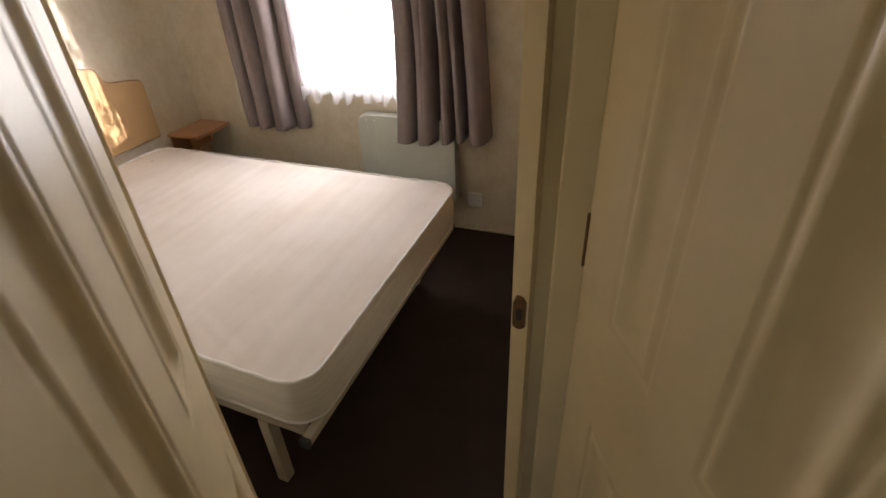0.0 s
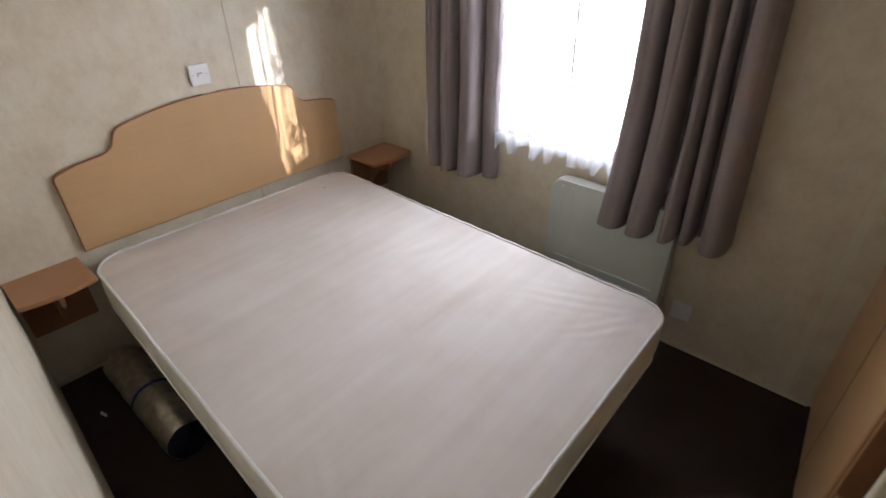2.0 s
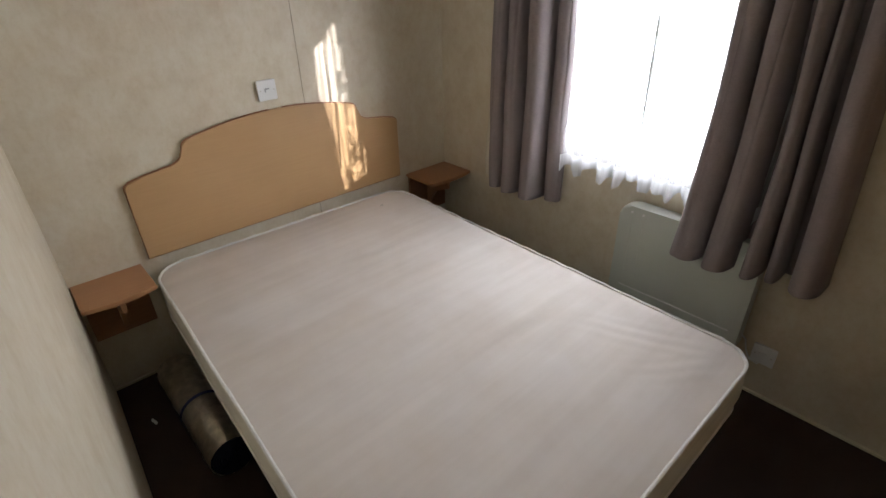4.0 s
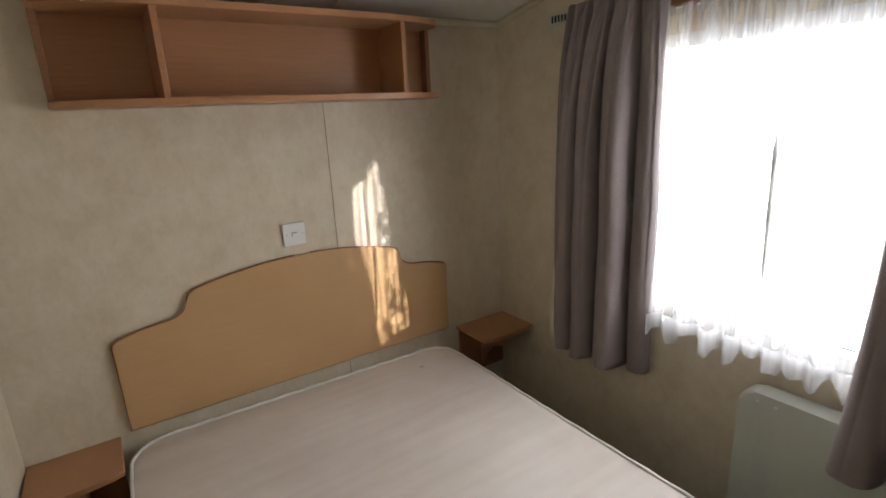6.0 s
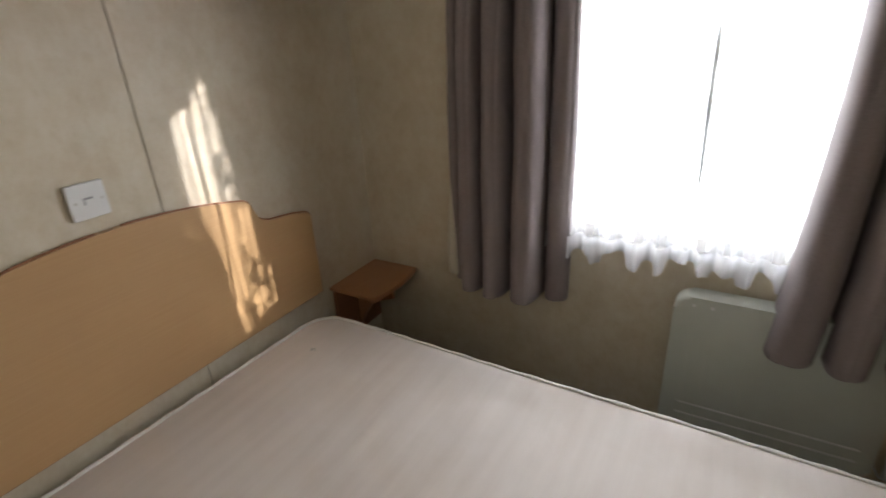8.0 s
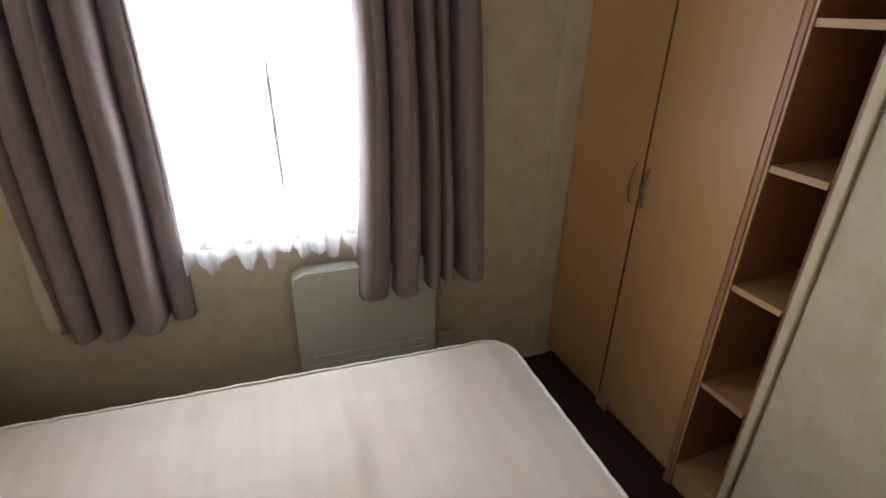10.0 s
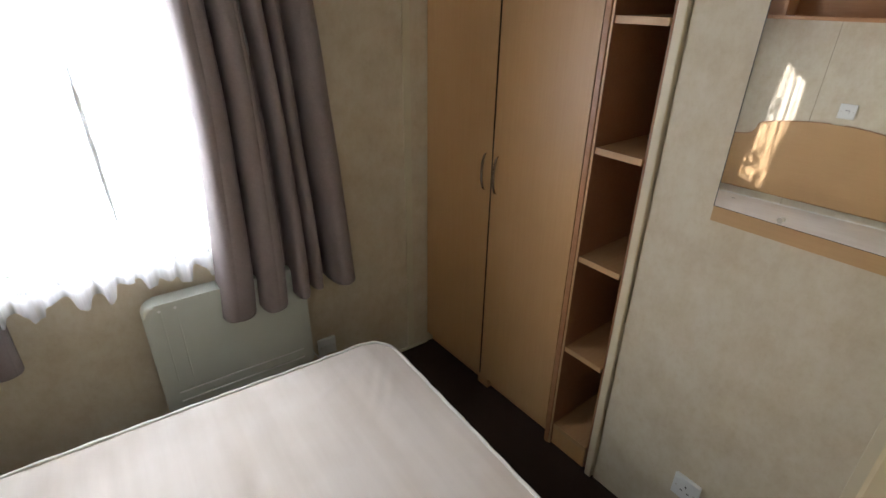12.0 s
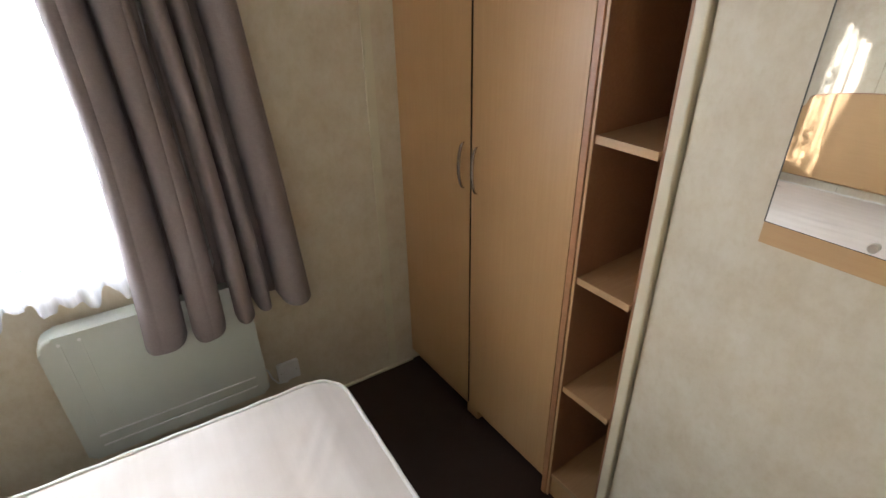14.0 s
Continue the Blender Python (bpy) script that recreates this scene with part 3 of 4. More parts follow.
def curtain(xs, hem, folds, seed, label, flare=0.0):
    """xs(z) gives both edges at a height; hem(s) the drop of the lower edge; the cloth hangs from a gathered heading."""
    zt, zb = 1.905, 0.588
    x_mid = sum(xs(1.2)) / 2
    base = thing("curtain", (x_mid, -0.10, zb), label, "curtain", "bedroom curtains")
    nu, nv = 220, 46
    even = [(i / 9, (i + 1) / 9, 0.9) for i in range(9)]

    def hang(s, q):
        z = zt + (zb - zt) * q
        a, b = xs(z)
        head = math.exp(-q * 9)
        sway = s + 0.014 * math.sin(q * 5 + seed) * math.sin(math.pi * s)
        du, big = pleat(sway, folds, 0.112 + 0.022 * q)
        small = pleat(s, even, 0.040)[1]
        y = -0.084 - 0.034 * (1 - head) + (1 - head) * big + head * small
        y += 0.007 * head * math.sin(2 * math.pi * 23 * s + seed)
        y -= 0.024 * math.exp(-q * 1.7) * (1 - head) * abs(math.sin(math.pi * (8.5 * s + 0.12 * math.sin(9 * s + seed)))) ** 0.6
        y += 0.010 * noise.noise(Vector((s * 5, q * 4, seed))) * (1 - head)
        x = a + (b - a) * (s + du * (1 - head)) + 0.006 * noise.noise(Vector((s * 9, q * 2.5, seed + 3)))
        return Vector((x, y, z - hem(s) * q + 0.005 * noise.noise(Vector((s * 12, seed, 9))) * q))

    def cloth_mesh(q0, q1, off):
        bm = bmesh.new()
        g = {}
        for i in range(nu + 1):
            for j in range(nv + 1):
                p = hang(i / nu, q0 + (q1 - q0) * j / nv)
                g[i, j] = bm.verts.new((p.x, p.y + off, p.z))
        for i in range(nu):
            for j in range(nv):
                bm.faces.new((g[i, j], g[i, j + 1], g[i + 1, j + 1], g[i + 1, j]))
        return bm

    ob = part("cloth", cloth_mesh(0.0, 1.0, 0.0), CURTAIN, base)
    md = ob.modifiers.new("thickness", 'SOLIDIFY')
    md.thickness, md.offset = 0.002, 0.0
    bm = cloth_mesh(0.03, 0.985, 0.006)
    if flare:                                 # the free edge turns out low down and shows its lining
        z_flare, x_flare = zb + 0.42, xs(zb)[0]
        for v in bm.verts:
            k = max(0.0, 1 - (v.co.x - x_flare) / 0.06) * max(0.0, min(1.0, (z_flare - v.co.z) / 0.30))
            v.co.x -= flare * k
            v.co.y -= 0.020 * k
    part("lining", bm, LINING, base, "cream lining on the window side")
    part("heading_tape", cloth_mesh(0.004, 0.045, -0.0025), CURTAIN, base, "gathered heading")
    part("hem_fold", cloth_mesh(0.955, 0.998, -0.0016), CURTAIN, base, "turned-up hem")
    return base


def left_edges(z):
    k = (z - 0.578) / 1.327
    return 0.468 + 0.036 * k - 0.024 * math.sin(math.pi * k), 0.885 + 0.004 * k


def right_edges(z):
    k = (z - 0.578) / 1.327
    return 1.475 + 0.03 * k + 0.025 * math.sin(math.pi * k), 2.000 - 0.09 * k


curtain(left_edges, lambda s: 0.028 * s - 0.012, [(0.0, 0.115, 0.55), (0.14, 0.315, 1.1), (0.345, 0.53, 1.15), (0.565, 0.80, 1.0), (0.82, 1.0, 0.42)], 2.0, "taupe lined curtain drawn to one side of the window", 0.030)
curtain(right_edges, lambda s: 0.022 - 0.045 * s, [(0.0, 0.23, 0.95), (0.25, 0.445, 1.15), (0.51, 0.625, 1.0), (0.645, 0.735, 0.85), (0.80, 1.0, 1.1)], 7.0, "wide taupe lined curtain drawn to one side over the heater")


def rail():
    z = 1.908
    base = thing("curtain_rail", (1.2, -0.07, z), "white plastic curtain rail over the window", "curtain rail")
    part("track", boxed(0.50, 2.02, -0.070, -0.048, z - 0.022, z - 0.002, 0.003), WHITE, base)
    for x in (0.56, 1.22, 1.90):
        part("rail_bracket", boxed(x - 0.012, x + 0.012, -0.048, -0.022, z - 0.018, z - 0.004, 0.002), WHITE, base)
    for x in (1.170, 1.40):
        part("glider", tube(bmesh.new(), [(x, -0.060, z - 0.022), (x, -0.060, z - 0.046)], 0.004, 8), WHITE, base)
    return base


rail()
solid("pelmet_batten", boxed(0.52, 2.02, -0.022, 0.0, 1.836, 1.930, 0.003), BEECH_DARK, (1.2, 0, 1.836), "brown wooden batten across the wall above the window", "batten")


def net(x0, x1, gap_side, seed, label):
    """A gathered voile panel; its inner edge bows away to leave a slit."""
    zt, zb = 1.838, 0.758
    base = thing("net_curtain", ((x0 + x1) / 2, -0.05, zb), label, "net curtain", "net curtains")
    nu, nv = 150, 40

    def slit(z):
        k = min(1.0, max(0.0, (z - 0.945) / 0.62))
        return 0.013 * math.sin(math.pi * k) ** 0.8 if 0 < k < 1 else -0.004

    def at(s, z):
        a, b = x0, x1
        if gap_side > 0:
            b = x1 - slit(z)
        else:
            a = x0 + slit(z)
        head = math.exp(-(zt - z) * 9)
        d = 0.005 + 0.012 * (1 - head)
        y = -0.048 + d * math.sin(2 * math.pi * 8 * s + 2.2 * noise.noise(Vector((s * 4, seed, z * 0.4))))
        y += 0.004 * head * math.sin(2 * math.pi * 40 * s)
        return Vector((a + (b - a) * s, y, z))

    rng = random.Random(int(seed))
    tabs = [((i + 0.5 + rng.uniform(-0.22, 0.22)) / 5, rng.uniform(0.028, 0.045)) for i in range(5)]

    def sheet(z0, z1, off=0.0, scallop=0.0, rows=nv):
        bm = bmesh.new()
        g = {}
        for i in range(nu + 1):
            for j in range(rows + 1):
                s = i / nu
                p = at(s, z0 + (z1 - z0) * j / rows)
                tab = 0.0
                for c, w in tabs:
                    tab = max(tab, 1 / (1 + (abs(s - c) / w) ** 8))
                drop = scallop * (tab * (0.13 + 0.87 * (j / rows)) - 0.35 * math.cos(2 * math.pi * 3 * s + seed) * (j / rows))
                off2 = off - (0.011 * tab if scallop else 0.0)
                sag = 0.012 * noise.noise(Vector((s * 6, seed, 4)))
                k = (zt - p.z) / (zt - zb)
                g[i, j] = bm.verts.new((p.x, p.y + off2, p.z - drop + sag * k))
        for i in range(nu):
            for j in range(rows):
                bm.faces.new((g[i, j], g[i, j + 1], g[i + 1, j + 1], g[i + 1, j]))
        return bm

    part("voile", sheet(zt, zb + 0.06), NET, base)
    part("hem", sheet(zb + 0.065, zb + 0.01, -0.001, 0.036, 6), NET_HEM, base, "doubled scalloped hem")
    part("heading", sheet(zt, zt - 0.03, -0.002, 0.0, 4), NET, base, "gathered heading")
    return base


def slit_strip(x, z0, z1, w):
    """Opaque strip made up for the dim view through the slit between the nets."""
    bm = bmesh.new()
    g = []
    for j in range(41):
        k = j / 40
        z = z0 + (z1 - z0) * k
        half = w * math.sin(math.pi * k) ** 0.7 * (0.75 + 0.4 * noise.noise(Vector((0, 0, z * 9)))) / 2
        c = x + 0.008 * math.sin(3 * z)
        g.append([bm.verts.new((c + u * half, -0.060 - 0.006 * (1 - u * u) + 0.004 * math.sin(6 * z), z)) for u in (-1, -0.5, 0, 0.5, 1)])
    for a, b in zip(g, g[1:]):
        for i in range(4):
            bm.faces.new((a[i], a[i + 1], b[i + 1], b[i]))
    return bm


net(0.70, 1.238, 1, 1.0, "gathered white net curtain across half the window")
right_net = net(1.238, 1.73, -1, 5.0, "gathered white net curtain across half the window")
part("slit_fill", slit_strip(1.242, 0.945, 1.53, 0.022), SLIT_FILL, right_net, "opaque strip standing in for the grey view through the slit")
solid("net_wire", tube(bmesh.new(), [(0.68, -0.040, 1.830), (1.74, -0.040, 1.830)], 0.003, 8), WHITE, (1.2, -0.048, 1.83), "white stretched wire holding the net curtains", "curtain wire")

# ---------------------------------------------------------------- heater, sockets, vent
def heater():
    x0, x1, z0, z1 = 1.228, 1.80, 0.215, 0.690
    yf, yb = -0.092, -0.022
    base = thing("panel_heater", ((x0 + x1) / 2, yb, z0), "flat pale grey-green electric panel heater on the wall below the window", "heater")
    part("casing", prism(bmesh.new(), rounded(x0, x1, z0, z1, (0.02, 0.02, 0.045, 0.045), 8), 'y', yf, yb, 0.012, 4), HEATER, base)
    for z in (0.300, 0.258):
        part("groove", boxed(x0 + 0.05, x1 - 0.04, yf - 0.0025, yf + 0.004, z, z + 0.006, 0.001), WHITE, base, "raised bright rib")
    for x in (x0 + 0.055, x0 + 0.105):
        part("groove", boxed(x, x + 0.005, yf - 0.002, yf + 0.004, 0.36, 0.655, 0.001), HEATER, base)
    for x in (x0 + 0.055, x0 + 0.105):
        part("screw", tube(bmesh.new(), [(x, yf + 0.002, 0.664), (x, yf - 0.002, 0.664)], 0.005, 10), WHITE, base)
    for x in (x0 + 0.10, x1 - 0.10):
        part("wall_bracket", boxed(x - 0.015, x + 0.015, yb, 0.0, 0.30, 0.60, 0.002), WHITE, base)
    return base


heater()


def plate(name, c, facing, label, kind):
    """An 86 mm wall plate; facing is the axis it looks along."""
    base = thing(name, c, label, "socket")
    c = Vector(c)
    out, side = {'+x': (Vector((1, 0, 0)), Vector((0, 1, 0))), '-x': (Vector((-1, 0, 0)), Vector((0, -1, 0))), '-y': (Vector((0, -1, 0)), Vector((1, 0, 0)))}[facing]
    up = Vector((0, 0, 1))

    def block(u0, u1, v0, v1, w0, w1, bev):
        bm = boxed(u0, u1, v0, v1, w0, w1, bevel=bev)
        for v in bm.verts:
            q = v.co.copy()
            v.co = c + side * q.x + up * q.y + out * q.z
        bmesh.ops.recalc_face_normals(bm, faces=bm.faces[:])
        return bm

    part("back_box", block(-0.040, 0.040, -0.040, 0.040, 0.0, 0.006, 0.001), WHITE, base)
    part("faceplate", block(-0.043, 0.043, -0.043, 0.043, 0.006, 0.016, 0.004), WHITE, base)
    for u in (-0.030, 0.030):
        part("screw", block(u - 0.003, u + 0.003, -0.003, 0.003, 0.0155, 0.0170, 0.0008), STEEL, base)
    if kind == "outlet":
        part("cable_clamp", block(-0.012, 0.010, 0.004, 0.009, 0.016, 0.019, 0.001), GREY, base)
        part("cable_slot", block(-0.012, -0.008, -0.008, 0.009, 0.016, 0.0185, 0.001), GREY, base)
    elif kind == "spur":
        part("fuse_carrier", block(-0.011, 0.011, -0.020, 0.012, 0.016, 0.0185, 0.0015), WHITE, base)
        part("switch", block(-0.022, -0.014, -0.008, 0.010, 0.016, 0.0205, 0.0015), WHITE, base)
    else:
        for u, v, w, h in ((0.0, 0.012, 0.0025, 0.004), (-0.011, -0.008, 0.004, 0.002), (0.011, -0.008, 0.004, 0.002)):
            part("pin_hole", block(u - w, u + w, v - h, v + h, 0.0150, 0.0166, 0.0), DARK, base)
        part("switch", block(-0.036, -0.026, 0.010, 0.032, 0.016, 0.0205, 0.0015), WHITE, base)
    return base


plate("cable_outlet", (0.0, -1.037, 1.135), '+x', "square white cable outlet plate above the headboard", "outlet")
plate("fused_spur", (1.890, 0.0, 0.208), '-y', "white fused spur switch beside the heater", "spur")
plate("wall_socket", (LX + 0.0835, -1.392, 0.262), '-x', "single white power socket low on the wall below the mirror", "socket")

cable = [(1.80, -0.04, 0.28), (1.815, -0.02, 0.25), (1.825, -0.012, 0.20), (1.845, -0.012, 0.165), (1.878, -0.012, 0.158), (1.885, -0.012, 0.170)]
solid("heater_cable", tube(bmesh.new(), cable, 0.0035, 8), WHITE, (1.84, -0.012, 0.158), "thin white cable from the heater to the spur", "cable")


def vent():
    base = thing("wall_vent", (0.365, 0.0, 1.87), "small grey louvred vent high on the window wall", "vent")
    part("vent_plate", boxed(0.325, 0.505, -0.006, 0.0, 1.868, 1.908, 0.002), HEATER, base)
    for i in range(9):
        x = 0.345 + i * 0.017
        part("slat", boxed(x, x + 0.006, -0.009, -0.005, 1.876, 1.900, 0.0), DARK, base)
    return base


vent()

# ---------------------------------------------------------------- wardrobe and open shelves
def wardrobe():
    xf = LX
    base = thing("wardrobe", (xf, -0.4, 0.0), "tall beech-laminate wardrobe with two closed doors, beside open shelves", "wardrobe")
    ys, ye = -0.418, -0.824
    # Carcass in the darker laminate, to paint in shade behind the door gap.
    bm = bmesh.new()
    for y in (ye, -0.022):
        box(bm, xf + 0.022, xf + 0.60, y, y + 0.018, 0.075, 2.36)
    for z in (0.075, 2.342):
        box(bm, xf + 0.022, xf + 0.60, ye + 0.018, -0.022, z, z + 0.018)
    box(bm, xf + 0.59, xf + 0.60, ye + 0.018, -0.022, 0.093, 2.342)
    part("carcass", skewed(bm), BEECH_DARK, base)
    for y0, y1, hy in ((ys + 0.004, -0.004, ys + 0.031), (ye, ys - 0.004, ys - 0.034)):
        door = part("door", skewed(boxed(xf, xf + 0.019, y0, y1, 0.062, 2.34, 0.0012, 2)), BEECH_V, base, "closed plain beech door")
        # Near-black strip on the meeting edge paints the shade in the door gap.
        yb = y0 if y0 > ys else y1 - 0.0008
        part("gap_shade", skewed(boxed(xf + 0.0006, xf + 0.0184, yb - 0.0008, yb + 0.0012, 0.066, 2.336)), GAP_SHADE, door, "dark strip painting the shade of the door gap")
        bm = bmesh.new()
        rings = []
        for i in range(21):                   # crescent pull, widest in the middle
            a = math.pi * i / 20
            s = math.sin(a)
            c = Vector((xf - 0.003 - 0.021 * s, hy, 1.043 - 0.074 * math.cos(a)))
            rings.append([bm.verts.new(SKEW @ (c + Vector((0.0045 * math.cos(k * math.pi / 5), (0.0025 + 0.0045 * s) * math.sin(k * math.pi / 5), 0)))) for k in range(10)])
        for p, q in zip(rings, rings[1:]):
            for k in range(10):
                bm.faces.new((p[k], p[(k + 1) % 10], q[(k + 1) % 10], q[k]))
        bm.faces.new(rings[0][::-1])
        bm.faces.new(rings[-1])
        part("handle", bm, NICKEL, door, "brushed nickel bow handle")
    part("plinth", skewed(boxed(xf + 0.035, xf + 0.055, ye, -0.004, 0.0, 0.075, 0.0015)), BEECH_V, base)
    part("plinth_block", skewed(boxed(xf + 0.010, xf + 0.04, ys - 0.045, ys + 0.02, 0.0, 0.058, 0.002)), BEECH_V, base)
    return base


wardrobe()


def open_shelves():
    y0, y1 = -1.040, -0.841
    xf = LX
    base = thing("open_shelf_unit", (xf, (y0 + y1) / 2, 0.0), "tall narrow beech open shelf unit, empty, beside the wardrobe", "shelf")
    # Inner sides and back use the darker laminate: recess shade put into the colour.
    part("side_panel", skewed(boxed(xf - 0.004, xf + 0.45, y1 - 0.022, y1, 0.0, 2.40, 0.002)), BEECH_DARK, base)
    part("front_lip", skewed(boxed(xf - 0.007, xf - 0.0035, y1 - 0.022, y1 - 0.014, 0.0, 2.40, 0.001)), BEECH_EDGE, base, "pale beech lip")
    part("edge_strip", skewed(boxed(xf - 0.012, xf - 0.004, y1 - 0.013, y1 + 0.006, 0.0, 2.40, 0.002)), BEECH_RED, base, "brown edging strip")
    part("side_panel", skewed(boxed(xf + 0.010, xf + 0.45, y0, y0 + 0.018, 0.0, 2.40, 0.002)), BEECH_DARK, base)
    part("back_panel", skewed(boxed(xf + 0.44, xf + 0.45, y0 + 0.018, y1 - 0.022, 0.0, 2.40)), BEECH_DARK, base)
    for z in (0.105, 0.492, 0.870, 1.244, 1.609, 1.98):
        shelf = part("shelf_board", skewed(boxed(xf + 0.004, xf + 0.44, y0 + 0.018, y1 - 0.022, z - 0.018, z, 0.0015)), BEECH_SHELF, base)
        part("front_edge", skewed(boxed(xf, xf + 0.004, y0 + 0.018, y1 - 0.022, z - 0.019, z + 0.001, 0.001)), BEECH_EDGE, shelf, "pale beech edging")
    part("plinth", skewed(boxed(xf + 0.004, xf + 0.02, y0 + 0.018, y1 - 0.022, 0.0, 0.087)), BEECH_V, base)
    return base


open_shelves()


def wall_mirror():
    y0, y1, z0, z1 = -1.635, -1.254, 1.188, 1.84
    base = thing("wall_mirror", (LX + 0.08, (y0 + y1) / 2, z0), "frameless wall mirror on a beech backing board", "mirror")
    tip = SKEW @ Matrix.Translation((LX, y1, z0 - 0.04)) @ Matrix.Rotation(radians(0.75), 4, 'Y') @ Matrix.Rotation(radians(0.3), 4, 'Z') @ Matrix.Translation((-LX - 0.004, -y1, 0.04 - z0))

    def put(bm):
        bmesh.ops.transform(bm, matrix=tip, verts=bm.verts[:])
        return bm

    part("backing_board", put(boxed(LX - 0.016, LX, y0 - 0.046, y1 + 0.004, z0 - 0.043, z1 + 0.04, 0.002)), BEECH_H, base)
    part("glass", put(boxed(LX - 0.0225, LX - 0.0168, y0, y1, z0, z1)), MIRROR, base, smooth=False)
    part("edge_line", put(boxed(LX - 0.0200, LX - 0.0158, y0 - 0.002, y1 + 0.0030, z0 - 0.0022, z1 + 0.001)), DARK, base)
    part("mirror_clip", put(tube(bmesh.new(), [(LX - 0.0225, -1.405, z0 + 0.012), (LX - 0.030, -1.405, z0 + 0.012)], 0.007, 12)), STEEL, base, "chrome mirror clip")
    return base


wall_mirror()

# ---------------------------------------------------------------- doorway and doors
frame_1 = thing("door_frame_1", ((JL + JR) / 2, DY, 0.0), "cream painted door frame with plain architraves", "door frame", kind="structure")
LY = DY + LEAN_Y
part("jamb", prism(bmesh.new(), [(JR, JRY), (JR + 0.034, JRY - 0.016), (JR + 0.040, JRY + 0.02), (JR + 0.040, JRY + 0.07), (JR + 0.006, JRY + 0.05)], 'z', 0.0, 1.95, 0.003), DOOR_PAINT, frame_1)
part("rebate", boxed(JR + 0.036, JR + 0.074, JRY + 0.012, JRY + 0.05, 0.0, 1.95, 0.002), DOOR_PAINT, frame_1)
part("architrave", boxed(JR + 0.070, JR + 0.122, JRY - 0.034, JRY + 0.02, 0.0, 1.98, 0.006, 3), DOOR_PAINT, frame_1)
part("jamb", boxed(JL - 0.035, JL, LY - 0.050, LY + 0.006, 0.0, 1.95, 0.004), DOOR_PAINT, frame_1)
part("head", prism(bmesh.new(), [(JL, LY + 0.006), (JR + 0.02, JRY + 0.02), (JR + 0.02, JRY - 0.02), (JL, LY - 0.04)], 'z', 1.915, 1.95, 0.003), DOOR_PAINT, frame_1)
strike = part("strike_plate", prism(bmesh.new(), rounded(JR + 0.006, JR + 0.030, 0.938, 1.008, (0.011,) * 4, 6), 'y', JRY - 0.018, JRY - 0.002, 0.0008), BRASS, frame_1, "dull brass strike plate")
part("latch_hole", boxed(JR + 0.013, JR + 0.023, JRY - 0.0188, JRY - 0.002, 0.960, 0.986), DARK, strike)
part("corner_trim", skewed(boxed(LX - 0.014, LX + 0.02, -1.758, -1.716, 0.0, 2.3, 0.004)), CREAM, frame_1)


def panel_door(name, hinge, way, width, label, rail_lo, rail_hi, lead=0.0):
    """A leaf with raised mouldings round sunk panels. way: its direction from the hinge, in degrees."""
    base = thing(name, (hinge[0], hinge[1], 0.0), label, "door", kind="structure")
    R = Matrix.Translation((hinge[0], hinge[1], 0.0)) @ Matrix.Rotation(radians(way), 4, 'Z')

    def put(bm):
        bmesh.ops.transform(bm, matrix=R, verts=bm.verts[:])
        bmesh.ops.recalc_face_normals(bm, faces=bm.faces[:])
        return bm

    z1, st, mu = 1.90, 0.098, 0.104
    pw = (width - 2 * st - mu) / 2
    cols = ((st, st + pw), (st + pw + mu, width - st))
    rows = ((0.14, rail_lo), (rail_hi, z1 - 0.10))
    bm = bmesh.new()
    t = 0.017
    us = [lead, cols[0][0], cols[0][1], cols[1][0], cols[1][1], width]
    zs = [0.012, rows[0][0], rows[0][1], rows[1][0], rows[1][1], z1]
    for i in (0, 2, 4):
        box(bm, us[i], us[i + 1], -t, t, zs[0], zs[-1])
    for i in (1, 3):
        for j in (0, 2, 4):
            box(bm, us[i], us[i + 1], -t, t, zs[j], zs[j + 1])
    part("leaf", put(bm), DOOR_PAINT, base)
    for a, b in cols:
        for c, d in rows:
            part("panel", put(boxed(a, b, -0.006, 0.006, c, d)), DOOR_PAINT, base)
            for sgn in (-1, 1):
                bm = bmesh.new()
                prof = ((0.0, t + 0.0003), (0.004, t + 0.0004), (0.008, t - 0.0018), (0.012, t - 0.0026), (0.017, t - 0.0008), (0.022, t + 0.0012), (0.028, t + 0.0004), (0.035, t - 0.003), (0.043, t - 0.0080), (0.051, 0.0065), (0.060, 0.0062))
                loops = []
                for e, h in prof:
                    loops.append([bm.verts.new((x, sgn * h, z)) for x, z in ((a + e - 0.004, c + e - 0.004), (b - e + 0.004, c + e - 0.004), (b - e + 0.004, d - e + 0.004), (a + e - 0.004, d - e + 0.004))])
                for p, q in zip(loops, loops[1:]):
                    for k in range(4):
                        bm.faces.new((p[k], p[(k + 1) % 4], q[(k + 1) % 4], q[k]))
                part("moulding", put(bm), DOOR_PAINT, base)
    for z in (0.25, 1.112, 1.70):
        part("hinge", put(boxed(lead - 0.006, lead + 0.003, -t - 0.004, -t + 0.010, z, z + 0.095, 0.001)), BRASS, base, "dull brass hinge")
    part("latch_plate", put(boxed(width - 0.001, width + 0.002, -0.010, 0.010, 0.92, 0.98, 0.0006)), STEEL, base)
    return base


panel_door("door_1", (2.040, -2.118), -41, 0.60, "open cream panelled bedroom door swung out into the hall", 0.872, 1.088)
panel_door("door_2", (2.648, -1.838), -64.5, 0.56, "cream panelled cupboard door standing ajar in the hall", 0.872, 1.088, -0.014)

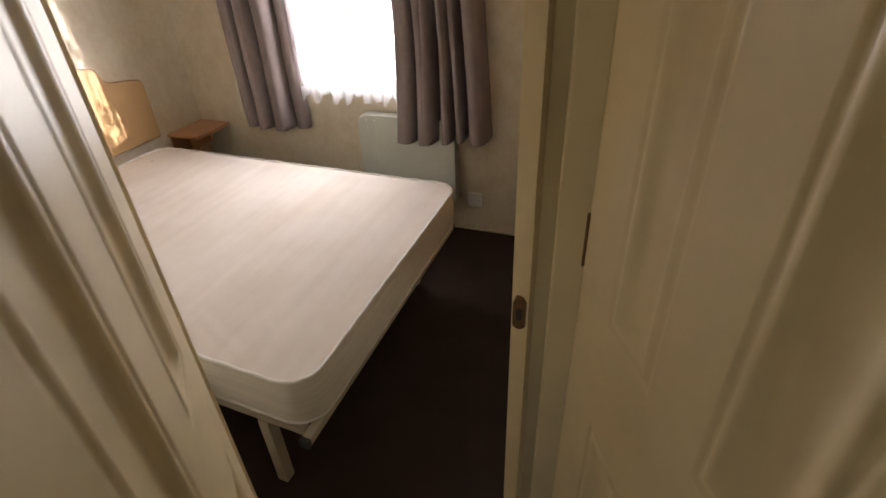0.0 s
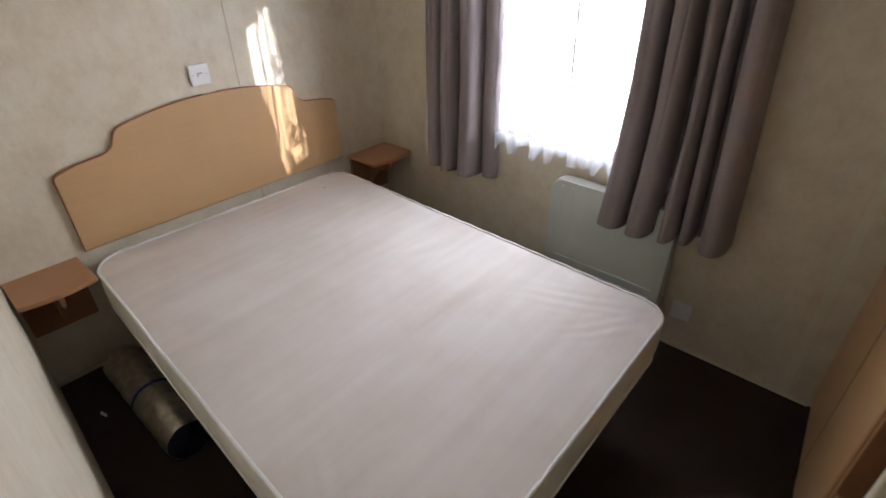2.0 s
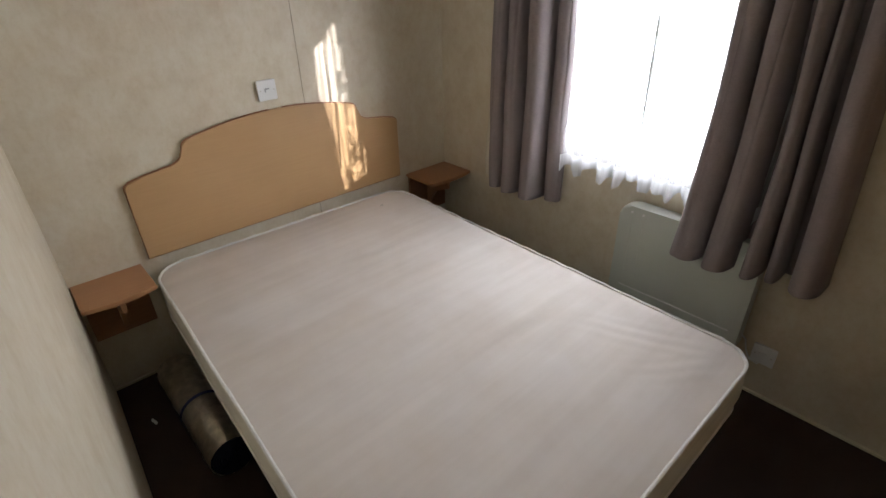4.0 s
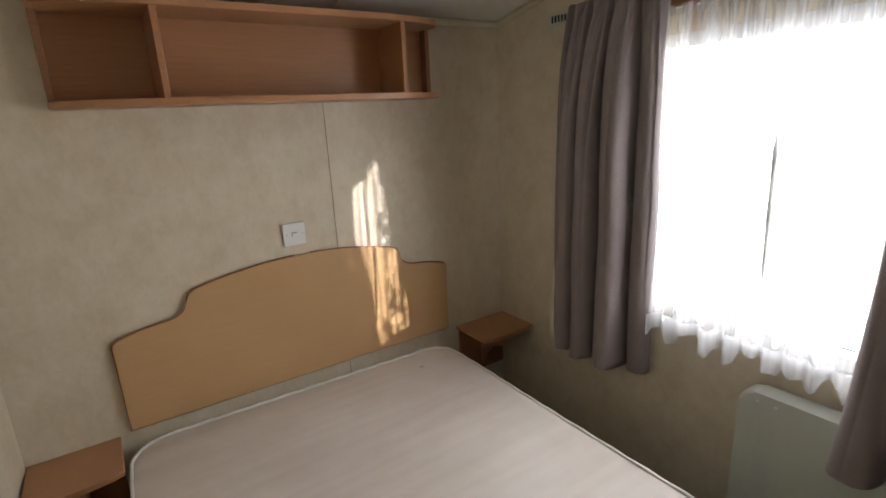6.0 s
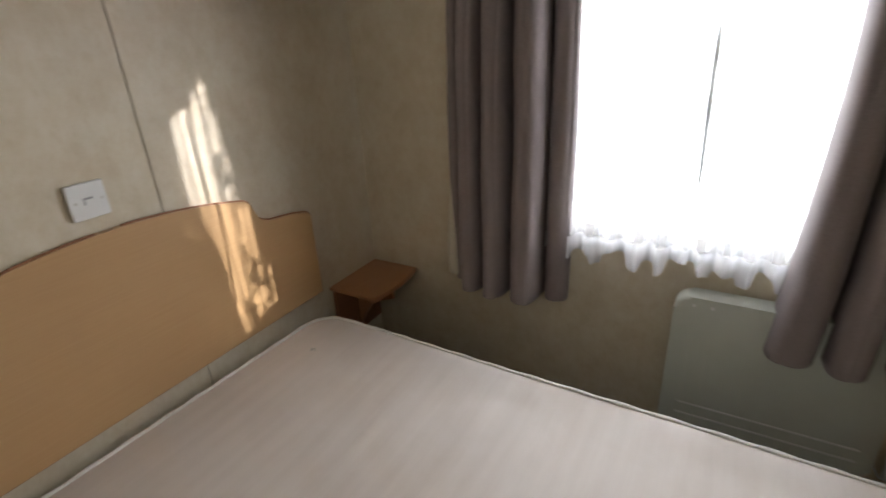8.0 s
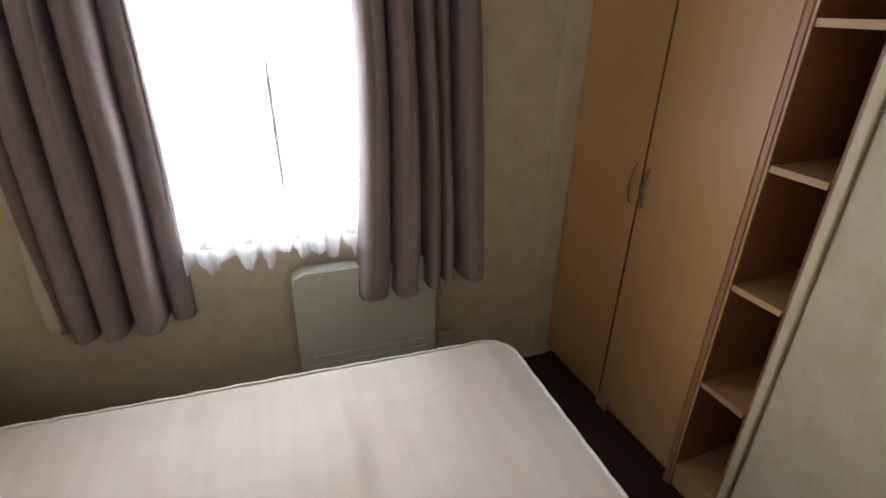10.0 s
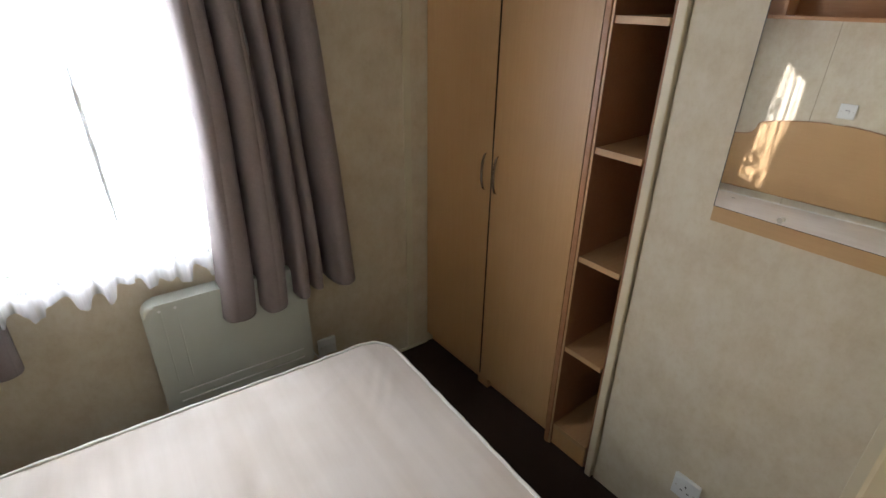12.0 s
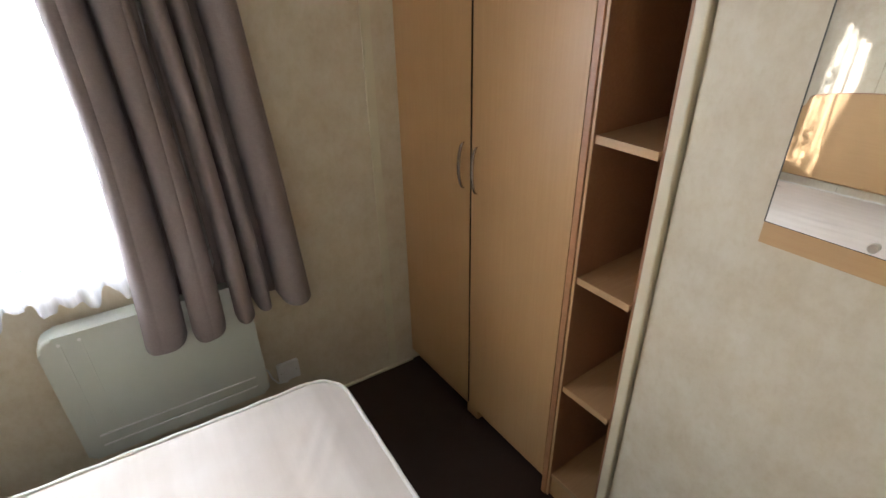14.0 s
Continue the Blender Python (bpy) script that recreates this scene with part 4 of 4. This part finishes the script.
# ---------------------------------------------------------------- under the bed
def foil_roll():
    r, y, x0, x1 = 0.081, -1.742, 0.17, 0.77
    base = thing("insulation_roll", ((x0 + x1) / 2, y, 0.0), "roll of silver foil insulation with navy strap, on the carpet", "roll")
    n = 40

    def shell(a, b, rad, rough, seg=26):
        bm = bmesh.new()
        rings = []
        for i in range(seg + 1):
            x = a + (b - a) * i / seg
            ring = []
            for k in range(n):
                th = 2 * math.pi * k / n
                rr = rad + rough * noise.noise(Vector((x * 25, math.cos(th) * 4, math.sin(th) * 4)))
                ring.append(bm.verts.new((x, y + rr * math.cos(th), r + 0.004 + rr * math.sin(th))))
            rings.append(ring)
        for p, q in zip(rings, rings[1:]):
            for k in range(n):
                bm.faces.new((p[k], p[(k + 1) % n], q[(k + 1) % n], q[k]))
        return bm, rings

    bm, rings = shell(x0, x1, r, 0.005)
    part("foil_sheet", bm, FOIL, base)
    pts = []
    for i in range(160):
        th = i * 0.24
        rr = 0.02 + (r - 0.024) * i / 159
        pts.append((rr * math.cos(th), rr * math.sin(th)))
    for e, x in ((0, x0 + 0.004), (1, x1 - 0.006)):
        bm = bmesh.new()
        ring0 = [bm.verts.new((x, y + u, r + 0.004 + v)) for u, v in pts]
        ring1 = [bm.verts.new((x + (0.012 if e else -0.012), y + u, r + 0.004 + v)) for u, v in pts]
        for i in range(len(pts) - 1):
            bm.faces.new((ring0[i], ring0[i + 1], ring1[i + 1], ring1[i]))
        part("rolled_end", bm, BLUE, base, "navy foam seen end-on")
        bm = bmesh.new()
        c = [bm.verts.new((x, y + (r - 0.003) * math.cos(2 * math.pi * k / n), r + 0.004 + (r - 0.003) * math.sin(2 * math.pi * k / n))) for k in range(n)]
        bm.faces.new(c)
        part("end_face", bm, BLUE, base)
    bm, _ = shell(0.475, 0.492, r + 0.006, 0.0, 2)
    part("strap", bm, STRAP, base, "navy strap")
    return base


foil_roll()

bm = bmesh.new()
for k, (px, py) in enumerate(((0.30, -1.902), (0.318, -1.897))):
    vs = [bm.verts.new((px + 0.014 * math.cos(a) * (1 + 0.4 * math.sin(3 * a + k)), py + 0.006 * math.sin(a), 0.003 + 0.004 * math.sin(2 * a + k))) for a in [i * math.pi / 5 for i in range(10)]]
    bm.faces.new(vs)
bmesh.ops.solidify(bm, geom=bm.faces[:], thickness=0.0008)
solid("paper_scrap", bm, PAPER, (0.30, -1.9, 0.0), "tiny torn scrap of white paper lying on the carpet", "litter")

# ---------------------------------------------------------------- outside
bm = bmesh.new()
vs = [bm.verts.new(p) for p in ((-600, -600, -0.75), (600, -600, -0.75), (600, 600, -0.75), (-600, 600, -0.75))]
bm.faces.new(vs)
structure("ground", bm, GRASS, "dull winter grass outside the window", "ground")


def hedge():
    rng = random.Random(4)
    bm = bmesh.new()
    for i in range(1400):
        c = Vector((rng.uniform(-5, 3.2), 7.0 + rng.uniform(-0.5, 0.5), -0.75 + 1.5 * rng.random() ** 0.8 + 0.15 * rng.random()))
        n = Vector((rng.gauss(0, 1), rng.gauss(0, 1), rng.gauss(0, 1))).normalized()
        s = n.orthogonal().normalized() * 0.09
        u = n.cross(s).normalized() * 0.05
        bm.faces.new([bm.verts.new(c + k) for k in (s, u, -s, -u)])
    return solid("hedge", bm, LEAF, (0, 7, -0.75), "dark clipped hedge beyond the window", "hedge", kind="stuff", smooth=False)


hedge()


def tree():
    """Unseen bare-branched shrub with some leaf left, added towards the low sun to shape its patch."""
    rng = random.Random(11)
    toward = Vector((-SUN_WAY.x, -SUN_WAY.y, 0)).normalized()
    side = Vector((-toward.y, toward.x, 0))
    foot = Vector((0.0, -0.71, 0.0)) + toward * 3.4
    foot.z = -0.75
    base = thing("tree", foot, "unseen half-bare tree added towards the sun to shape its patch indoors", "tree")
    bm = bmesh.new()
    for k in (-0.22, 0.30):
        p = [foot + side * k + Vector((0, 0, 0))]
        for i in range(7):
            p.append(p[-1] + Vector((0, 0, 0.5)) + side * rng.uniform(-0.03, 0.03))
        tube(bm, p, 0.06, 8)
        for i in range(2, 7):
            q = p[i]
            d = side * math.copysign(rng.uniform(0.4, 0.9), k) + toward * rng.uniform(-0.4, 0.4) + Vector((0, 0, rng.uniform(0.2, 0.6)))
            tube(bm, [q, q + d * 0.5, q + d + Vector((0, 0, 0.1))], 0.016, 6)
    part("trunk", bm, BARK, base)
    bm = bmesh.new()
    def leaf(u, z, r):
        c = foot + side * u + toward * rng.uniform(-0.12, 0.12)
        c.z = z
        n = (toward + Vector((rng.gauss(0, 0.6), rng.gauss(0, 0.6), rng.gauss(0, 0.6)))).normalized()
        a = n.orthogonal().normalized()
        b = n.cross(a)
        bm.faces.new([bm.verts.new(c + v) for v in (a * r, b * r * 0.6, -a * r, -b * r * 0.6)])

    def thin(u, z):
        """How much of the fine spray stands at a spot: none in a ragged wedge cut for the sun patch, little beside it.
        """
        k = (z - 1.13) / 0.79
        if not -0.02 < k < 1.10:
            return 1.0
        left = -0.072 if k > 0.66 else -0.072 + 0.060 * (0.66 - k) / 0.46
        right = 0.036 - 0.030 * (1 - k) if k > 0.66 else 0.024
        wisp = 0.012 * noise.noise(Vector((u * 12, z * 9, 2)))
        top = 0.99 + 0.5 * (u + 0.03)
        if k > 0.20 and k < top and left + wisp < u < right + wisp:
            return 0.0
        if 0.0 < k < 0.34 and -0.030 < u + wisp < 0.004:
            return 0.03
        if k < top + 0.05 and 0.0 < u + wisp < 0.078 - 0.045 * max(0.0, k - 0.55):
            return 0.09 + 0.5 * (noise.noise(Vector((u * 30, z * 16, 7))) > 0.22)
        if 0.08 < k < 0.30 + 0.08 * wisp and 0.088 < u < 0.112:
            return 0.06
        if 0.06 < k < 0.88 and -0.125 < u < -0.072:
            return 0.58
        return 1.0

    for i in range(16000):
        u, z = rng.uniform(-0.62, 0.75), rng.uniform(0.55, 3.0)
        if -0.19 < u < 0.19 and 1.05 < z < 2.04:
            continue
        leaf(u, z, rng.uniform(0.016, 0.038))
    for i in range(24000):                    # finer spray round the opening
        u, z = rng.uniform(-0.23, 0.23), rng.uniform(1.0, 2.08)
        if rng.random() < thin(u, z):
            leaf(u, z, rng.uniform(0.007, 0.015))
    part("sun_mask_leaves", bm, LEAF, base, smooth=False)
    return base


tree()
